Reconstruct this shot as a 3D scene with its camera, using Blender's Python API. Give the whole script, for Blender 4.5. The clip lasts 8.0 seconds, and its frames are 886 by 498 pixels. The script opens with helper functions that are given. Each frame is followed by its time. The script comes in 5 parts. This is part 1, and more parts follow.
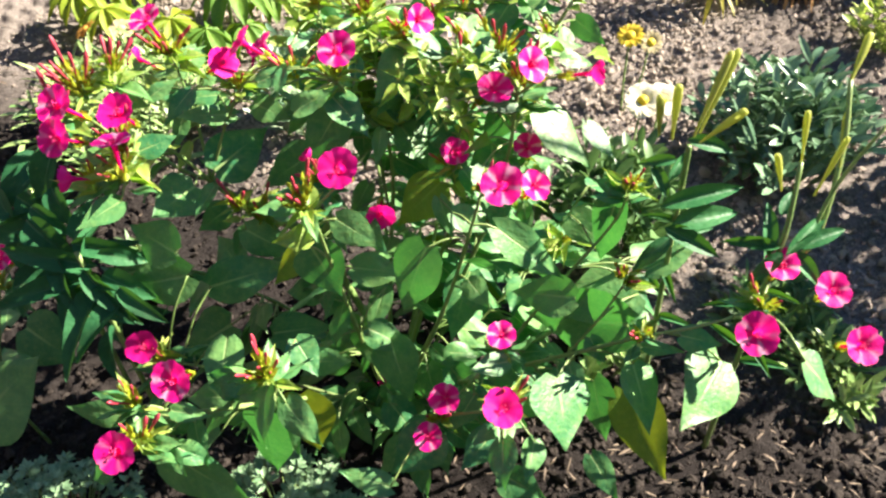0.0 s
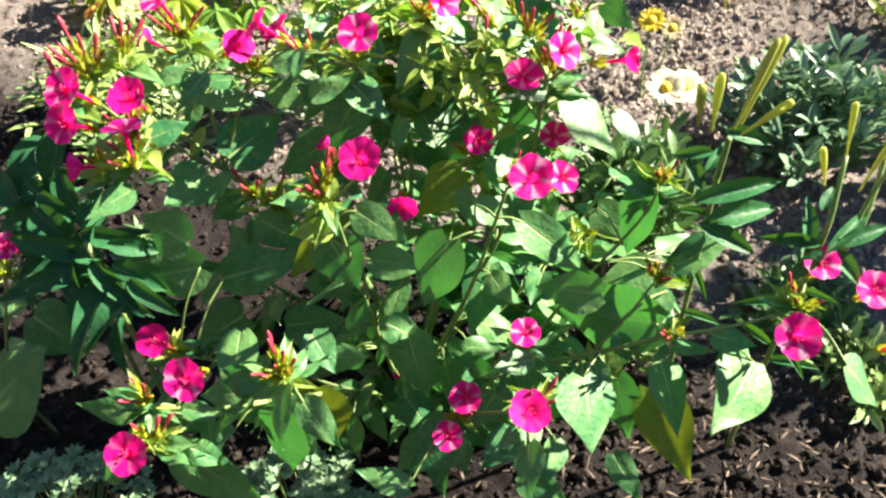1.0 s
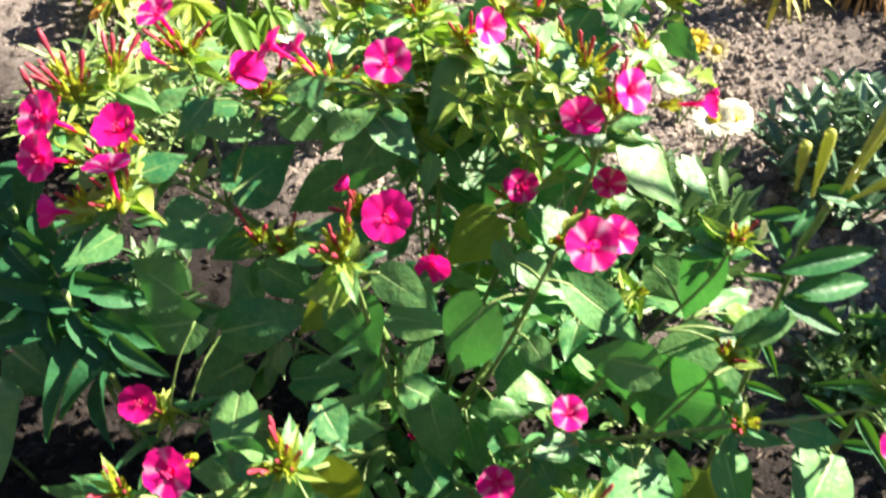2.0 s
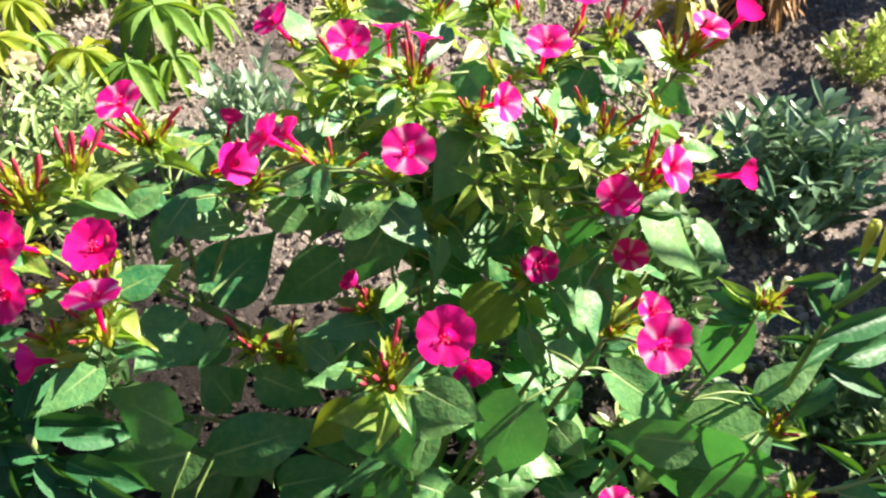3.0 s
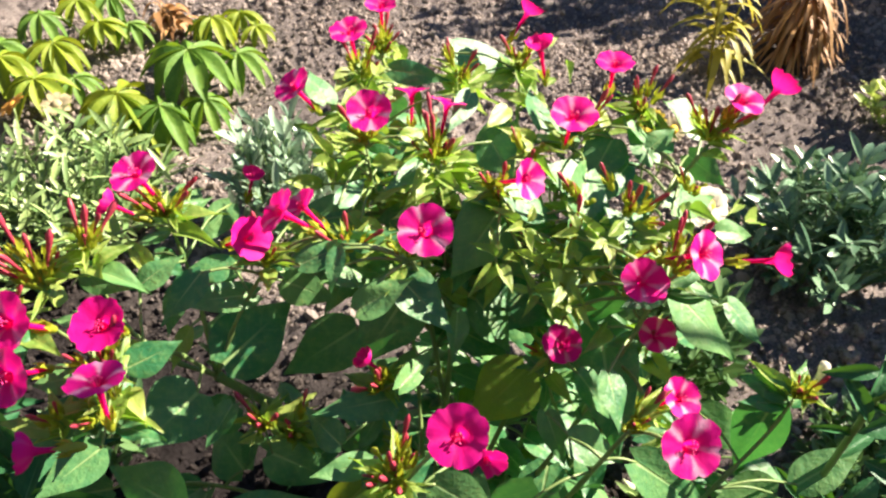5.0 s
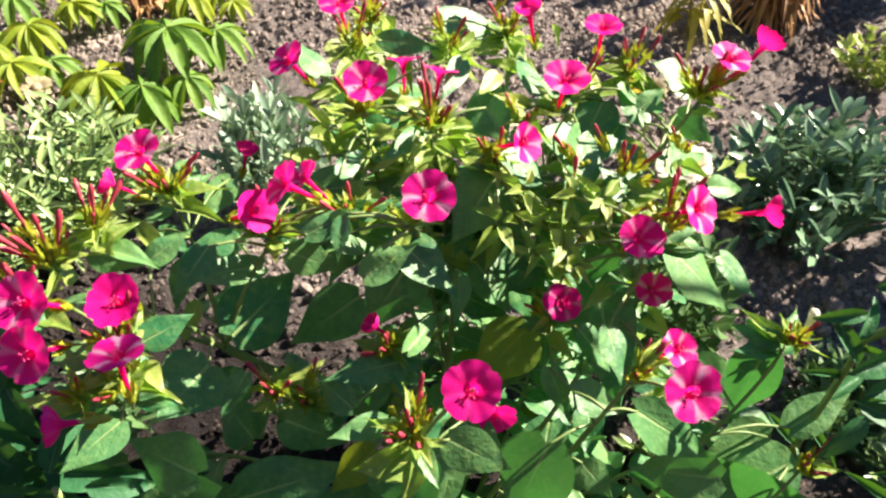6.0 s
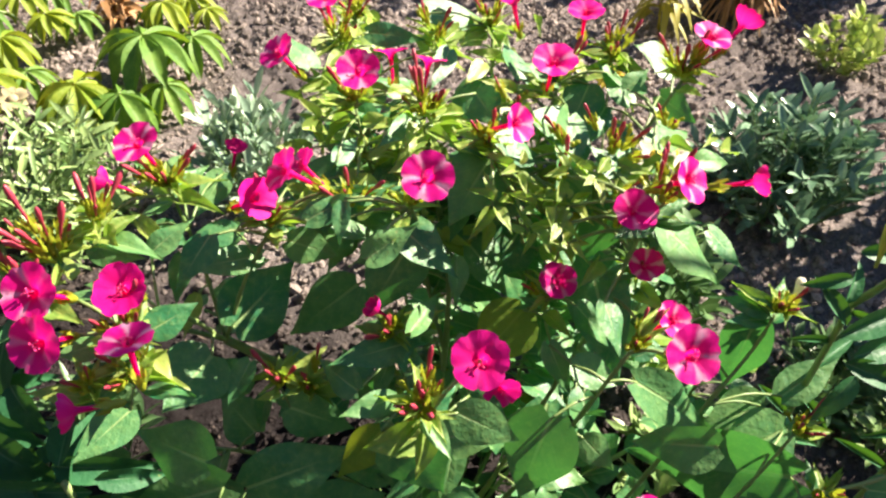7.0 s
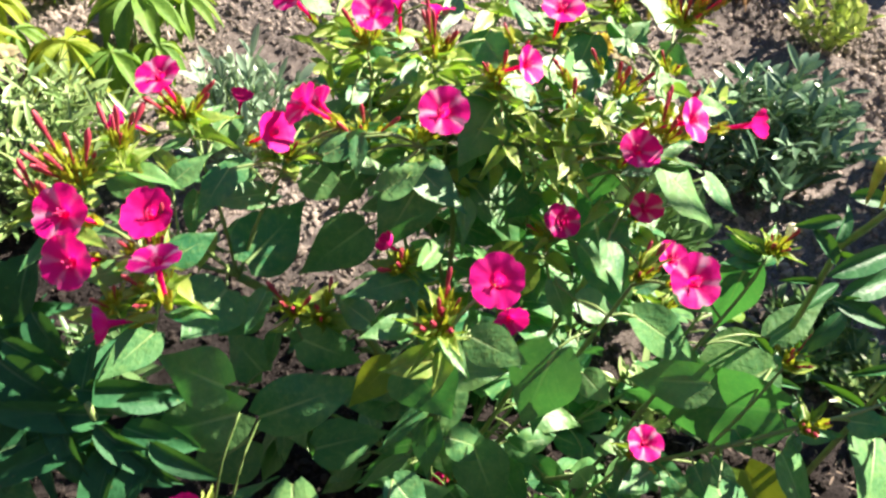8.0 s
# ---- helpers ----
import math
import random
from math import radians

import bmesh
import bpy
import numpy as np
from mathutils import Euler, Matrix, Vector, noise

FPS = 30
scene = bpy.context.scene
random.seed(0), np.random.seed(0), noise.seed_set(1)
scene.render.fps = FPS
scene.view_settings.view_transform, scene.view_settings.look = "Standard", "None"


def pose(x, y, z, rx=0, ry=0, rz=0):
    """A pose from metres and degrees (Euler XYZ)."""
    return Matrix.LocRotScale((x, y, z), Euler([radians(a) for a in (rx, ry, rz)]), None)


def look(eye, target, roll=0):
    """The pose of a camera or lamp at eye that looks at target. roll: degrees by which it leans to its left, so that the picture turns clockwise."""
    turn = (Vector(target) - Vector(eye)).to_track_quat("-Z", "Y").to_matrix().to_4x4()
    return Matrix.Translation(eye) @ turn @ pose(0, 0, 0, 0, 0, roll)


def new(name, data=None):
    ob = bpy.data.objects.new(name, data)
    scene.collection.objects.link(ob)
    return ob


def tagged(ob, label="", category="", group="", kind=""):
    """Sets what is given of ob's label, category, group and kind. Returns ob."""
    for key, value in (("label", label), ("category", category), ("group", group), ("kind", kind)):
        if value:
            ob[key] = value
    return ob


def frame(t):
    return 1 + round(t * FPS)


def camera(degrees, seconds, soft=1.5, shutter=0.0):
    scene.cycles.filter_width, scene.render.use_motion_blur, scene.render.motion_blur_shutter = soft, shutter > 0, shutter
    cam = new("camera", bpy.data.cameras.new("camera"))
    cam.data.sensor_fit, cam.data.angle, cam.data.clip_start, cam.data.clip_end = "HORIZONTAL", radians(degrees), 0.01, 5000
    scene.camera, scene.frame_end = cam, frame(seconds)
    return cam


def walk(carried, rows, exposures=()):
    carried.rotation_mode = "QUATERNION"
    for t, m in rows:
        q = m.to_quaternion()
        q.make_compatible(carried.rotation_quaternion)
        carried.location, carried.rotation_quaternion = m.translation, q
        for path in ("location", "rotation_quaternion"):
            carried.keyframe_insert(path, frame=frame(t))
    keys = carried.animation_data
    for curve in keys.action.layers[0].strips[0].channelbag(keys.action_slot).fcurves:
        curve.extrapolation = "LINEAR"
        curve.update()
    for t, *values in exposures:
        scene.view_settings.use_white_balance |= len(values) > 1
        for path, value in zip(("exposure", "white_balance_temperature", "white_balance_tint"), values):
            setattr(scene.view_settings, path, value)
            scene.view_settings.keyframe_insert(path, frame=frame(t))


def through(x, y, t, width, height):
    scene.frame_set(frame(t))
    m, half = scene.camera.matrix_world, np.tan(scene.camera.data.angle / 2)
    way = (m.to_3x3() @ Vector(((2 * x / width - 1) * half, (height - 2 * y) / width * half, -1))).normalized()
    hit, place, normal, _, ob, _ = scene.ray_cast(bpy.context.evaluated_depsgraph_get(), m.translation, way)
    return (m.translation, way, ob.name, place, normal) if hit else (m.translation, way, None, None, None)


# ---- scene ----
cam = camera(60.2, 8.0, soft=2.4, shutter=0.3)
PATH = [
    (0, (0.1384, -0.5627, 0.8484), (-0.2418, 0.8297, -0.5361), -1.68),
    (0.5, (0.1245, -0.5574, 0.8459), (-0.2813, 0.8268, -0.5395), -1.59),
    (1, (0.1174, -0.5425, 0.8356), (-0.2697, 0.8188, -0.5776), -1.54),
    (1.5, (0.1117, -0.4908, 0.817), (-0.2958, 0.8356, -0.6234), -0.64),
    (2, (0.0714, -0.4548, 0.8018), (-0.335, 0.9079, -0.6047), -0.08),
    (2.2, (0.0425, -0.4369, 0.8059), (-0.2914, 0.9768, -0.5689), 1.39),
    (3.3, (-0.0474, -0.3931, 0.8049), (-0.1539, 1.0571, -0.5683), 3.56),
    (3.5, (-0.0428, -0.3857, 0.8071), (-0.1701, 1.0708, -0.5576), 2.99),
    (4, (-0.0335, -0.367, 0.8101), (-0.1995, 1.0923, -0.5474), 2.10),
    (4.2, (-0.0317, -0.3611, 0.8139), (-0.2094, 1.1241, -0.5137), 2.48),
    (5.3, (-0.0391, -0.3688, 0.8174), (-0.2459, 1.1171, -0.5053), 2.53),
    (5.5, (-0.0398, -0.3708, 0.8163), (-0.2304, 1.092, -0.5342), 2.02),
    (6, (-0.0484, -0.3798, 0.8223), (-0.1986, 1.0634, -0.5541), 1.60),
    (6.5, (-0.06, -0.3998, 0.8149), (-0.1757, 1.0402, -0.5683), 1.34),
    (7, (-0.0612, -0.4002, 0.8159), (-0.152, 1.062, -0.5455), 1.09),
    (7.5, (-0.0561, -0.4088, 0.8181), (-0.1379, 1.0515, -0.546), 0.24),
    (8, (-0.0812, -0.4378, 0.8063), (-0.1115, 0.9945, -0.5893), 3.44),
]
walk(cam, [(t, look(eye, target, roll)) for t, eye, target, roll in PATH], [(0.0, 2.32, 6500, 10), (2.2, 2.24, 6500, 11), (3.4, 2.06, 6500, 14), (5.5, 1.95, 6500, 16), (7.0, 2.01, 6500, 16), (8.0, 2.13, 6500, 14)])

# ---- light ----
SUN_TO = Vector((0.70, 0.42, 0.60)).normalized()
world = bpy.data.worlds.new("world")
scene.world = world
world.use_nodes = True
sky = world.node_tree.nodes.new("ShaderNodeTexSky")
sky.sky_type, sky.sun_disc = "NISHITA", False
sky.air_density, sky.dust_density = 0.6, 0.0
sky.sun_elevation = math.asin(SUN_TO.z)
sky.sun_rotation = math.atan2(SUN_TO.x, SUN_TO.y)
world.node_tree.links.new(sky.outputs[0], world.node_tree.nodes["Background"].inputs[0])
world.node_tree.nodes["Background"].inputs[1].default_value = 0.060
sun_data = bpy.data.lights.new("sun", "SUN")
sun_data.energy, sun_data.angle, sun_data.color = 5.0, radians(0.55), (1.0, 0.875, 0.73)
sun = new("sun", sun_data)
sun.matrix_world = look(SUN_TO * 20, (0, 0, 0))


# ---- materials ----
class Nodes:
    """A node material with a few short-hands."""

    def __init__(self, name):
        self.mat = bpy.data.materials.new(name)
        self.mat.use_nodes = True
        self.tree = self.mat.node_tree
        self.out = self.tree.nodes["Material Output"]
        self.bsdf = self.tree.nodes["Principled BSDF"]

    def add(self, kind, **inputs):
        node = self.tree.nodes.new(kind)
        for key, value in inputs.items():
            self.put(node, key, value)
        return node

    def put(self, node, key, value):
        socket = node.inputs[int(key[1:])] if key[0] == "i" and key[1:].isdigit() else node.inputs[key.replace("_", " ")]
        if isinstance(value, bpy.types.NodeSocket):
            self.tree.links.new(value, socket)
        else:
            socket.default_value = value

    def math(self, op, a, b=0.0):
        node = self.tree.nodes.new("ShaderNodeMath")
        node.operation = op
        self.put(node, "i0", a)
        self.put(node, "i1", b)
        return node.outputs[0]

    def mix(self, fac, a, b, mode="MIX"):
        node = self.tree.nodes.new("ShaderNodeMix")
        node.data_type, node.blend_type = "RGBA", mode
        self.put(node, "i0", fac)
        self.put(node, "i6", a)
        self.put(node, "i7", b)
        return node.outputs[2]

    def noise(self, vector, scale, detail=3.0, rough=0.55):
        return self.add("ShaderNodeTexNoise", Vector=vector, Scale=scale, Detail=detail, Roughness=rough).outputs[0]

    def ramp(self, fac, lo, hi):
        node = self.tree.nodes.new("ShaderNodeMapRange")
        node.interpolation_type = "SMOOTHSTEP"
        self.put(node, "i0", fac)
        self.put(node, "i1", lo)
        self.put(node, "i2", hi)
        return node.outputs[0]

    def bump(self, height, strength, distance):
        return self.add("ShaderNodeBump", Strength=strength, Distance=distance, Height=height).outputs[0]

    def sheer(self, colour, share):
        """Lets a share of the light pass through a thin leaf or petal."""
        thin = self.add("ShaderNodeBsdfTranslucent", Color=colour)
        both = self.add("ShaderNodeMixShader", i0=share, i1=self.bsdf.outputs[0], i2=thin.outputs[0])
        self.tree.links.new(both.outputs[0], self.out.inputs[0])


def rgb(r, g, b):
    return (r, g, b, 1.0)


def leaf_material(name, dark, light, through, rough=0.43, share=0.16, veins=0.6, side=5.0, gloss=0.42):
    """A veined leaf: length along x and width along y of the leaf's own unit space."""
    n = Nodes(name)
    co = n.add("ShaderNodeTexCoord").outputs["Object"]
    x, y, _ = n.add("ShaderNodeSeparateXYZ", Vector=co).outputs
    rnd = n.add("ShaderNodeObjectInfo").outputs["Random"]
    world_co = n.add("ShaderNodeNewGeometry").outputs["Position"]
    ay = n.math("ABSOLUTE", y)
    width = n.math("SUBTRACT", 0.040, n.math("MULTIPLY", x, 0.032))
    rib = n.math("MULTIPLY", n.math("SUBTRACT", 1.0, n.ramp(ay, n.math("MULTIPLY", width, 0.35), width)), n.math("SUBTRACT", 1.0, n.ramp(x, 0.18, 0.75)))
    along = n.math("SUBTRACT", n.math("MULTIPLY", x, side), n.math("MULTIPLY", ay, side * 0.95))
    wave = n.math("ABSOLUTE", n.math("SUBTRACT", n.math("FRACT", along), 0.5))
    twig = n.math("MULTIPLY", n.math("SUBTRACT", 1.0, n.ramp(wave, 0.015, 0.09)), n.math("SUBTRACT", 1.0, n.ramp(ay, 0.20, 0.46)))
    vein = n.math("MAXIMUM", rib, n.math("MULTIPLY", twig, 0.13))
    blotch = n.ramp(n.noise(world_co, 55.0, 4.0), 0.35, 0.68)
    mottle = n.ramp(n.noise(world_co, 190.0, 3.0, 0.6), 0.45, 0.72)
    grain = n.noise(world_co, 700.0, 3.0)
    tone = n.math("ADD", n.math("MULTIPLY", rnd, 0.62), n.math("MULTIPLY", blotch, 0.38))
    base = n.mix(tone, dark, light)
    base = n.mix(n.math("MULTIPLY", mottle, 0.30), base, rgb(light[0] * 1.7, light[1] * 1.35, light[2] * 1.2))
    base = n.mix(n.math("MULTIPLY", vein, veins), base, rgb(light[0] * 2.0 + 0.10, light[1] * 1.5 + 0.08, light[2] * 1.7 + 0.05))
    spots = n.ramp(n.noise(world_co, 240.0, 2.0), 0.69, 0.76)
    base = n.mix(n.math("MULTIPLY", spots, 0.6), base, rgb(0.24, 0.25, 0.08))
    n.put(n.bsdf, "Base_Color", base)
    n.put(n.bsdf, "Roughness", n.math("ADD", rough - 0.08, n.math("MULTIPLY", grain, 0.2)))
    n.put(n.bsdf, "Specular_IOR_Level", gloss)
    puff = n.math("MULTIPLY", n.math("ADD", n.noise(world_co, 95.0, 3.0), n.math("MULTIPLY", n.noise(world_co, 260.0, 2.0), 0.35)), 1.6)
    height = n.math("ADD", puff, n.math("SUBTRACT", n.math("MULTIPLY", grain, 0.25), n.math("MULTIPLY", vein, 0.5)))
    n.put(n.bsdf, "Normal", n.bump(height, 0.55, 0.0016))
    n.sheer(n.mix(tone, through, rgb(through[0] * 1.3, through[1] * 1.15, through[2])), share)
    return n.mat


def blade_material(name, dark, light, through, rough=0.5, share=0.25):
    """Small joined leaves, each island with a tone of its own."""
    n = Nodes(name)
    geo = n.add("ShaderNodeNewGeometry")
    rnd, pos = geo.outputs["Random Per Island"], geo.outputs["Position"]
    fine = n.noise(pos, 350.0, 3.0)
    tone = n.math("ADD", n.math("MULTIPLY", rnd, 0.7), n.math("MULTIPLY", fine, 0.4))
    base = n.mix(tone, dark, light)
    n.put(n.bsdf, "Base_Color", base)
    n.put(n.bsdf, "Roughness", n.math("ADD", rough - 0.1, n.math("MULTIPLY", fine, 0.25)))
    n.put(n.bsdf, "Normal", n.bump(fine, 0.25, 0.001))
    n.sheer(n.mix(tone, through, light), share)
    return n.mat


def stem_material(name, a, b):
    n = Nodes(name)
    pos = n.add("ShaderNodeNewGeometry").outputs["Position"]
    rnd = n.add("ShaderNodeObjectInfo").outputs["Random"]
    fine, wide = n.noise(pos, 400.0, 3.0), n.ramp(n.noise(pos, 25.0, 2.0), 0.35, 0.65)
    tone = n.math("ADD", n.math("MULTIPLY", wide, 0.6), n.math("MULTIPLY", rnd, 0.4))
    n.put(n.bsdf, "Base_Color", n.mix(n.math("MULTIPLY", fine, 0.25), n.mix(tone, a, b), rgb(0.30, 0.28, 0.12)))
    n.put(n.bsdf, "Roughness", 0.45)
    n.put(n.bsdf, "Normal", n.bump(fine, 0.3, 0.001))
    return n.mat


def petal_material(name, rim, deep, through, share=0.48, pleat=0.55):
    """A corolla: radial folds, paler at the rim, redder in the throat; z runs up the tube to the limb at 0."""
    n = Nodes(name)
    co = n.add("ShaderNodeTexCoord").outputs["Object"]
    x, y, z = n.add("ShaderNodeSeparateXYZ", Vector=co).outputs
    rnd = n.add("ShaderNodeObjectInfo").outputs["Random"]
    pos = n.add("ShaderNodeNewGeometry").outputs["Position"]
    r = n.math("SQRT", n.math("ADD", n.math("MULTIPLY", x, x), n.math("MULTIPLY", y, y)))
    turn = n.math("ARCTAN2", y, x)
    star = n.math("ABSOLUTE", n.math("COSINE", n.math("MULTIPLY", turn, 2.5)))
    star = n.ramp(n.math("ADD", star, n.math("MULTIPLY", n.math("SUBTRACT", n.noise(pos, 120.0, 2.0), 0.5), 0.9)), 0.0, 0.72)
    streak = n.noise(n.add("ShaderNodeCombineXYZ", X=n.math("MULTIPLY", turn, 6.0), Y=n.math("MULTIPLY", r, 2.0), Z=rnd).outputs[0], 3.0, 3.0)
    edge = n.ramp(r, 0.15, 0.95)
    base = n.mix(edge, deep, rim)
    # pale star along the folds: paler petal tone plus a painted sun highlight
    base = n.mix(n.math("MULTIPLY", n.math("MULTIPLY", n.math("SUBTRACT", 1.0, star), n.ramp(r, 0.12, 0.5)), n.math("MULTIPLY", n.ramp(rnd, 0.05, 0.65), pleat)), base, rgb(1.0, 0.70, 0.86))
    base = n.mix(n.math("MULTIPLY", n.ramp(streak, 0.4, 0.8), 0.25), base, deep)
    base = n.mix(n.math("MULTIPLY", rnd, 0.18), base, rgb(0.66, 0.010, 0.34))
    n.put(n.bsdf, "Base_Color", base)
    n.put(n.bsdf, "Roughness", 0.5)
    n.put(n.bsdf, "Specular_IOR_Level", 0.15)
    n.put(n.bsdf, "Normal", n.bump(n.math("ADD", streak, n.math("MULTIPLY", n.noise(pos, 900.0), 0.4)), 0.3, 0.0012))
    n.sheer(through, share)
    return n.mat


def plain_material(name, a, b, rough=0.55, scale=200.0, share=0.0):
    n = Nodes(name)
    geo = n.add("ShaderNodeNewGeometry")
    pos = geo.outputs["Position"]
    tone = n.math("ADD", n.math("MULTIPLY", n.noise(pos, scale, 4.0), 0.7), n.math("MULTIPLY", geo.outputs["Random Per Island"], 0.4))
    base = n.mix(tone, a, b)
    n.put(n.bsdf, "Base_Color", base)
    n.put(n.bsdf, "Roughness", rough)
    n.put(n.bsdf, "Normal", n.bump(n.noise(pos, scale * 3, 3.0), 0.3, 0.001))
    if share:
        n.sheer(base, share)
    return n.mat


def soil_material(name, pale, brown, damp_shade, varied=0.35, shade_mix=0.92):
    """Dry pale crust at the back of the bed, dark humus with painted shade in front, crumbs of both."""
    n = Nodes(name)
    geo = n.add("ShaderNodeNewGeometry")
    pos, rnd = geo.outputs["Position"], geo.outputs["Random Per Island"]
    x, y, _ = n.add("ShaderNodeSeparateXYZ", Vector=pos).outputs
    wide, mid, fine = n.noise(pos, 2.6, 4.0), n.noise(pos, 30.0, 5.0, 0.65), n.noise(pos, 260.0, 5.0, 0.7)
    # front band darkened: the shade before the bush, put into the soil colour
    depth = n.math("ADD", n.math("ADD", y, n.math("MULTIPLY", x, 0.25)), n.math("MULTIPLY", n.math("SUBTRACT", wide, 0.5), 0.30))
    front_shade = n.math("SUBTRACT", 1.0, n.ramp(depth, 0.13, 0.37))
    base = n.mix(n.ramp(wide, 0.35, 0.65), pale, brown)
    base = n.mix(n.math("MULTIPLY", n.ramp(mid, 0.48, 0.72), 0.45), base, damp_shade)
    # darker where the fine grain dips: crevice shade put into the colour
    base = n.mix(n.math("MULTIPLY", n.math("SUBTRACT", 1.0, n.ramp(fine, 0.32, 0.62)), 0.8), base, rgb(0.026, 0.020, 0.017))
    base = n.mix(n.math("MULTIPLY", rnd, varied), base, pale)
    grit = n.ramp(n.noise(pos, 480.0, 2.0), 0.64, 0.71)
    base = n.mix(n.math("MULTIPLY", grit, 0.6), base, rgb(0.44, 0.37, 0.31))
    base = n.mix(n.math("MULTIPLY", front_shade, shade_mix), base, n.mix(fine, rgb(0.008, 0.006, 0.006), damp_shade))
    n.put(n.bsdf, "Base_Color", base)
    n.put(n.bsdf, "Roughness", 0.95)
    n.put(n.bsdf, "Specular_IOR_Level", 0.15)
    height = n.math("ADD", n.math("MULTIPLY", mid, 0.5), n.math("MULTIPLY", fine, 0.6))
    n.put(n.bsdf, "Normal", n.bump(height, 1.0, 0.012))
    return n.mat


LEAF = leaf_material("leaf_green", rgb(0.018, 0.155, 0.060), rgb(0.155, 0.330, 0.100), rgb(0.08, 0.36, 0.055), share=0.24, gloss=0.50)
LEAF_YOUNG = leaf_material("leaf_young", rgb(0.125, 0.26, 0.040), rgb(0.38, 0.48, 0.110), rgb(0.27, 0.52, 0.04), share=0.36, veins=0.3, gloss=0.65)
LEAF_YELLOW = leaf_material("leaf_yellowing", rgb(0.08, 0.20, 0.022), rgb(0.19, 0.30, 0.032), rgb(0.32, 0.44, 0.02), share=0.30, veins=0.3)
LEAF_LANCE = leaf_material("leaf_lance", rgb(0.012, 0.080, 0.032), rgb(0.034, 0.145, 0.052), rgb(0.08, 0.26, 0.03), rough=0.55, side=1.0, gloss=0.22)
STEM = stem_material("stem_green", rgb(0.090, 0.200, 0.045), rgb(0.220, 0.330, 0.105))
PETAL = petal_material("petal_magenta", rgb(0.97, 0.014, 0.33), rgb(0.90, 0.006, 0.22), rgb(1.0, 0.010, 0.28), pleat=0.85)
PETAL_FOLDED = petal_material("petal_folded", rgb(0.84, 0.016, 0.30), rgb(0.70, 0.008, 0.20), rgb(0.95, 0.015, 0.26), pleat=0.12)
BUD = plain_material("bud_red", rgb(0.26, 0.016, 0.032), rgb(0.52, 0.062, 0.105), 0.45, 250.0, 0.14)
BRACT = plain_material("bract_lime", rgb(0.16, 0.28, 0.018), rgb(0.46, 0.48, 0.030), 0.5, 200.0, 0.36)
STAMEN = plain_material("stamen_red", rgb(0.72, 0.012, 0.16), rgb(0.84, 0.06, 0.28), 0.5, 200.0)
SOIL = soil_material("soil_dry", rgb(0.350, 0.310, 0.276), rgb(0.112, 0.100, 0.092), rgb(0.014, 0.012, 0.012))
BOARD = plain_material("weathered_board", rgb(0.040, 0.032, 0.026), rgb(0.085, 0.068, 0.054), 0.8, 12.0)
STRAW = plain_material("straw", rgb(0.085, 0.065, 0.048), rgb(0.22, 0.17, 0.12), 0.8, 150.0)


# ---- building helpers ----
def mesh_of(name, verts, faces, materials, smooth=True, index=None):
    me = bpy.data.meshes.new(name)
    me.from_pydata([tuple(v) for v in verts], [], faces)
    for m in materials:
        me.materials.append(m)
    if index is not None:
        me.polygons.foreach_set("material_index", index)
    if smooth:
        me.polygons.foreach_set("use_smooth", [True] * len(me.polygons))
    me.update()
    return me


def thing(name, x, y, z, label, category, group="", kind=""):
    ob = new(name)
    ob.empty_display_size = 0.05
    ob.location = (x, y, z)
    return tagged(ob, label, category, group, kind)


def place_of(ob):
    p = Vector((0, 0, 0))
    while ob:
        p, ob = p + ob.location, ob.parent
    return p


def part(name, me, parent, label="", m=None, inverse=None, kind=""):
    """A mesh under a thing or a part. m: its pose in the world."""
    ob = new(name, me)
    ob.parent = parent
    if m is not None:
        ob.matrix_basis = (inverse if inverse is not None else Matrix.Translation(-place_of(parent))) @ m
    return tagged(ob, label, kind=kind)


def spline(points, steps):
    """A smooth line through the points."""
    pts = [Vector(p) for p in points]
    pts = [pts[0] * 2 - pts[1], *pts, pts[-1] * 2 - pts[-2]]
    line = []
    for i in range(1, len(pts) - 2):
        a, b, c, d = pts[i - 1 : i + 3]
        for k in range(steps):
            t = k / steps
            line.append(0.5 * (2 * b + (c - a) * t + (2 * a - 5 * b + 4 * c - d) * t * t + (3 * b - a - 3 * c + d) * t ** 3))
    return line + [pts[-2]]


def tube(line, r0, r1, sides=7, knots=0.0):
    """Verts and faces of a tapered stalk along a line, with swollen knots where asked."""
    verts, faces = [], []
    n = len(line)
    for i, p in enumerate(line):
        d = (line[min(i + 1, n - 1)] - line[max(i - 1, 0)]).normalized()
        side = d.orthogonal().normalized()
        up = d.cross(side)
        r = r0 + (r1 - r0) * i / (n - 1)
        if knots and i % 6 == 5:
            r *= 1 + knots
        for k in range(sides):
            a = 2 * math.pi * k / sides
            verts.append(p + (side * math.cos(a) + up * math.sin(a)) * r)
    for i in range(n - 1):
        for k in range(sides):
            j = (k + 1) % sides
            faces.append((i * sides + k, i * sides + j, (i + 1) * sides + j, (i + 1) * sides + k))
    faces.append(tuple(range(sides - 1, -1, -1)))
    faces.append(tuple((n - 1) * sides + k for k in range(sides)))
    return verts, faces


def frame_of(base, axis, normal, sx, sy, sz):
    """A pose with x along axis, z as near to normal as can be, scaled."""
    x = axis.normalized()
    z = (normal - x * normal.dot(x)).normalized()
    y = z.cross(x)
    return Matrix.Translation(base) @ Matrix((x, y, z)).transposed().to_4x4() @ Matrix.Diagonal((sx, sy, sz, 1))


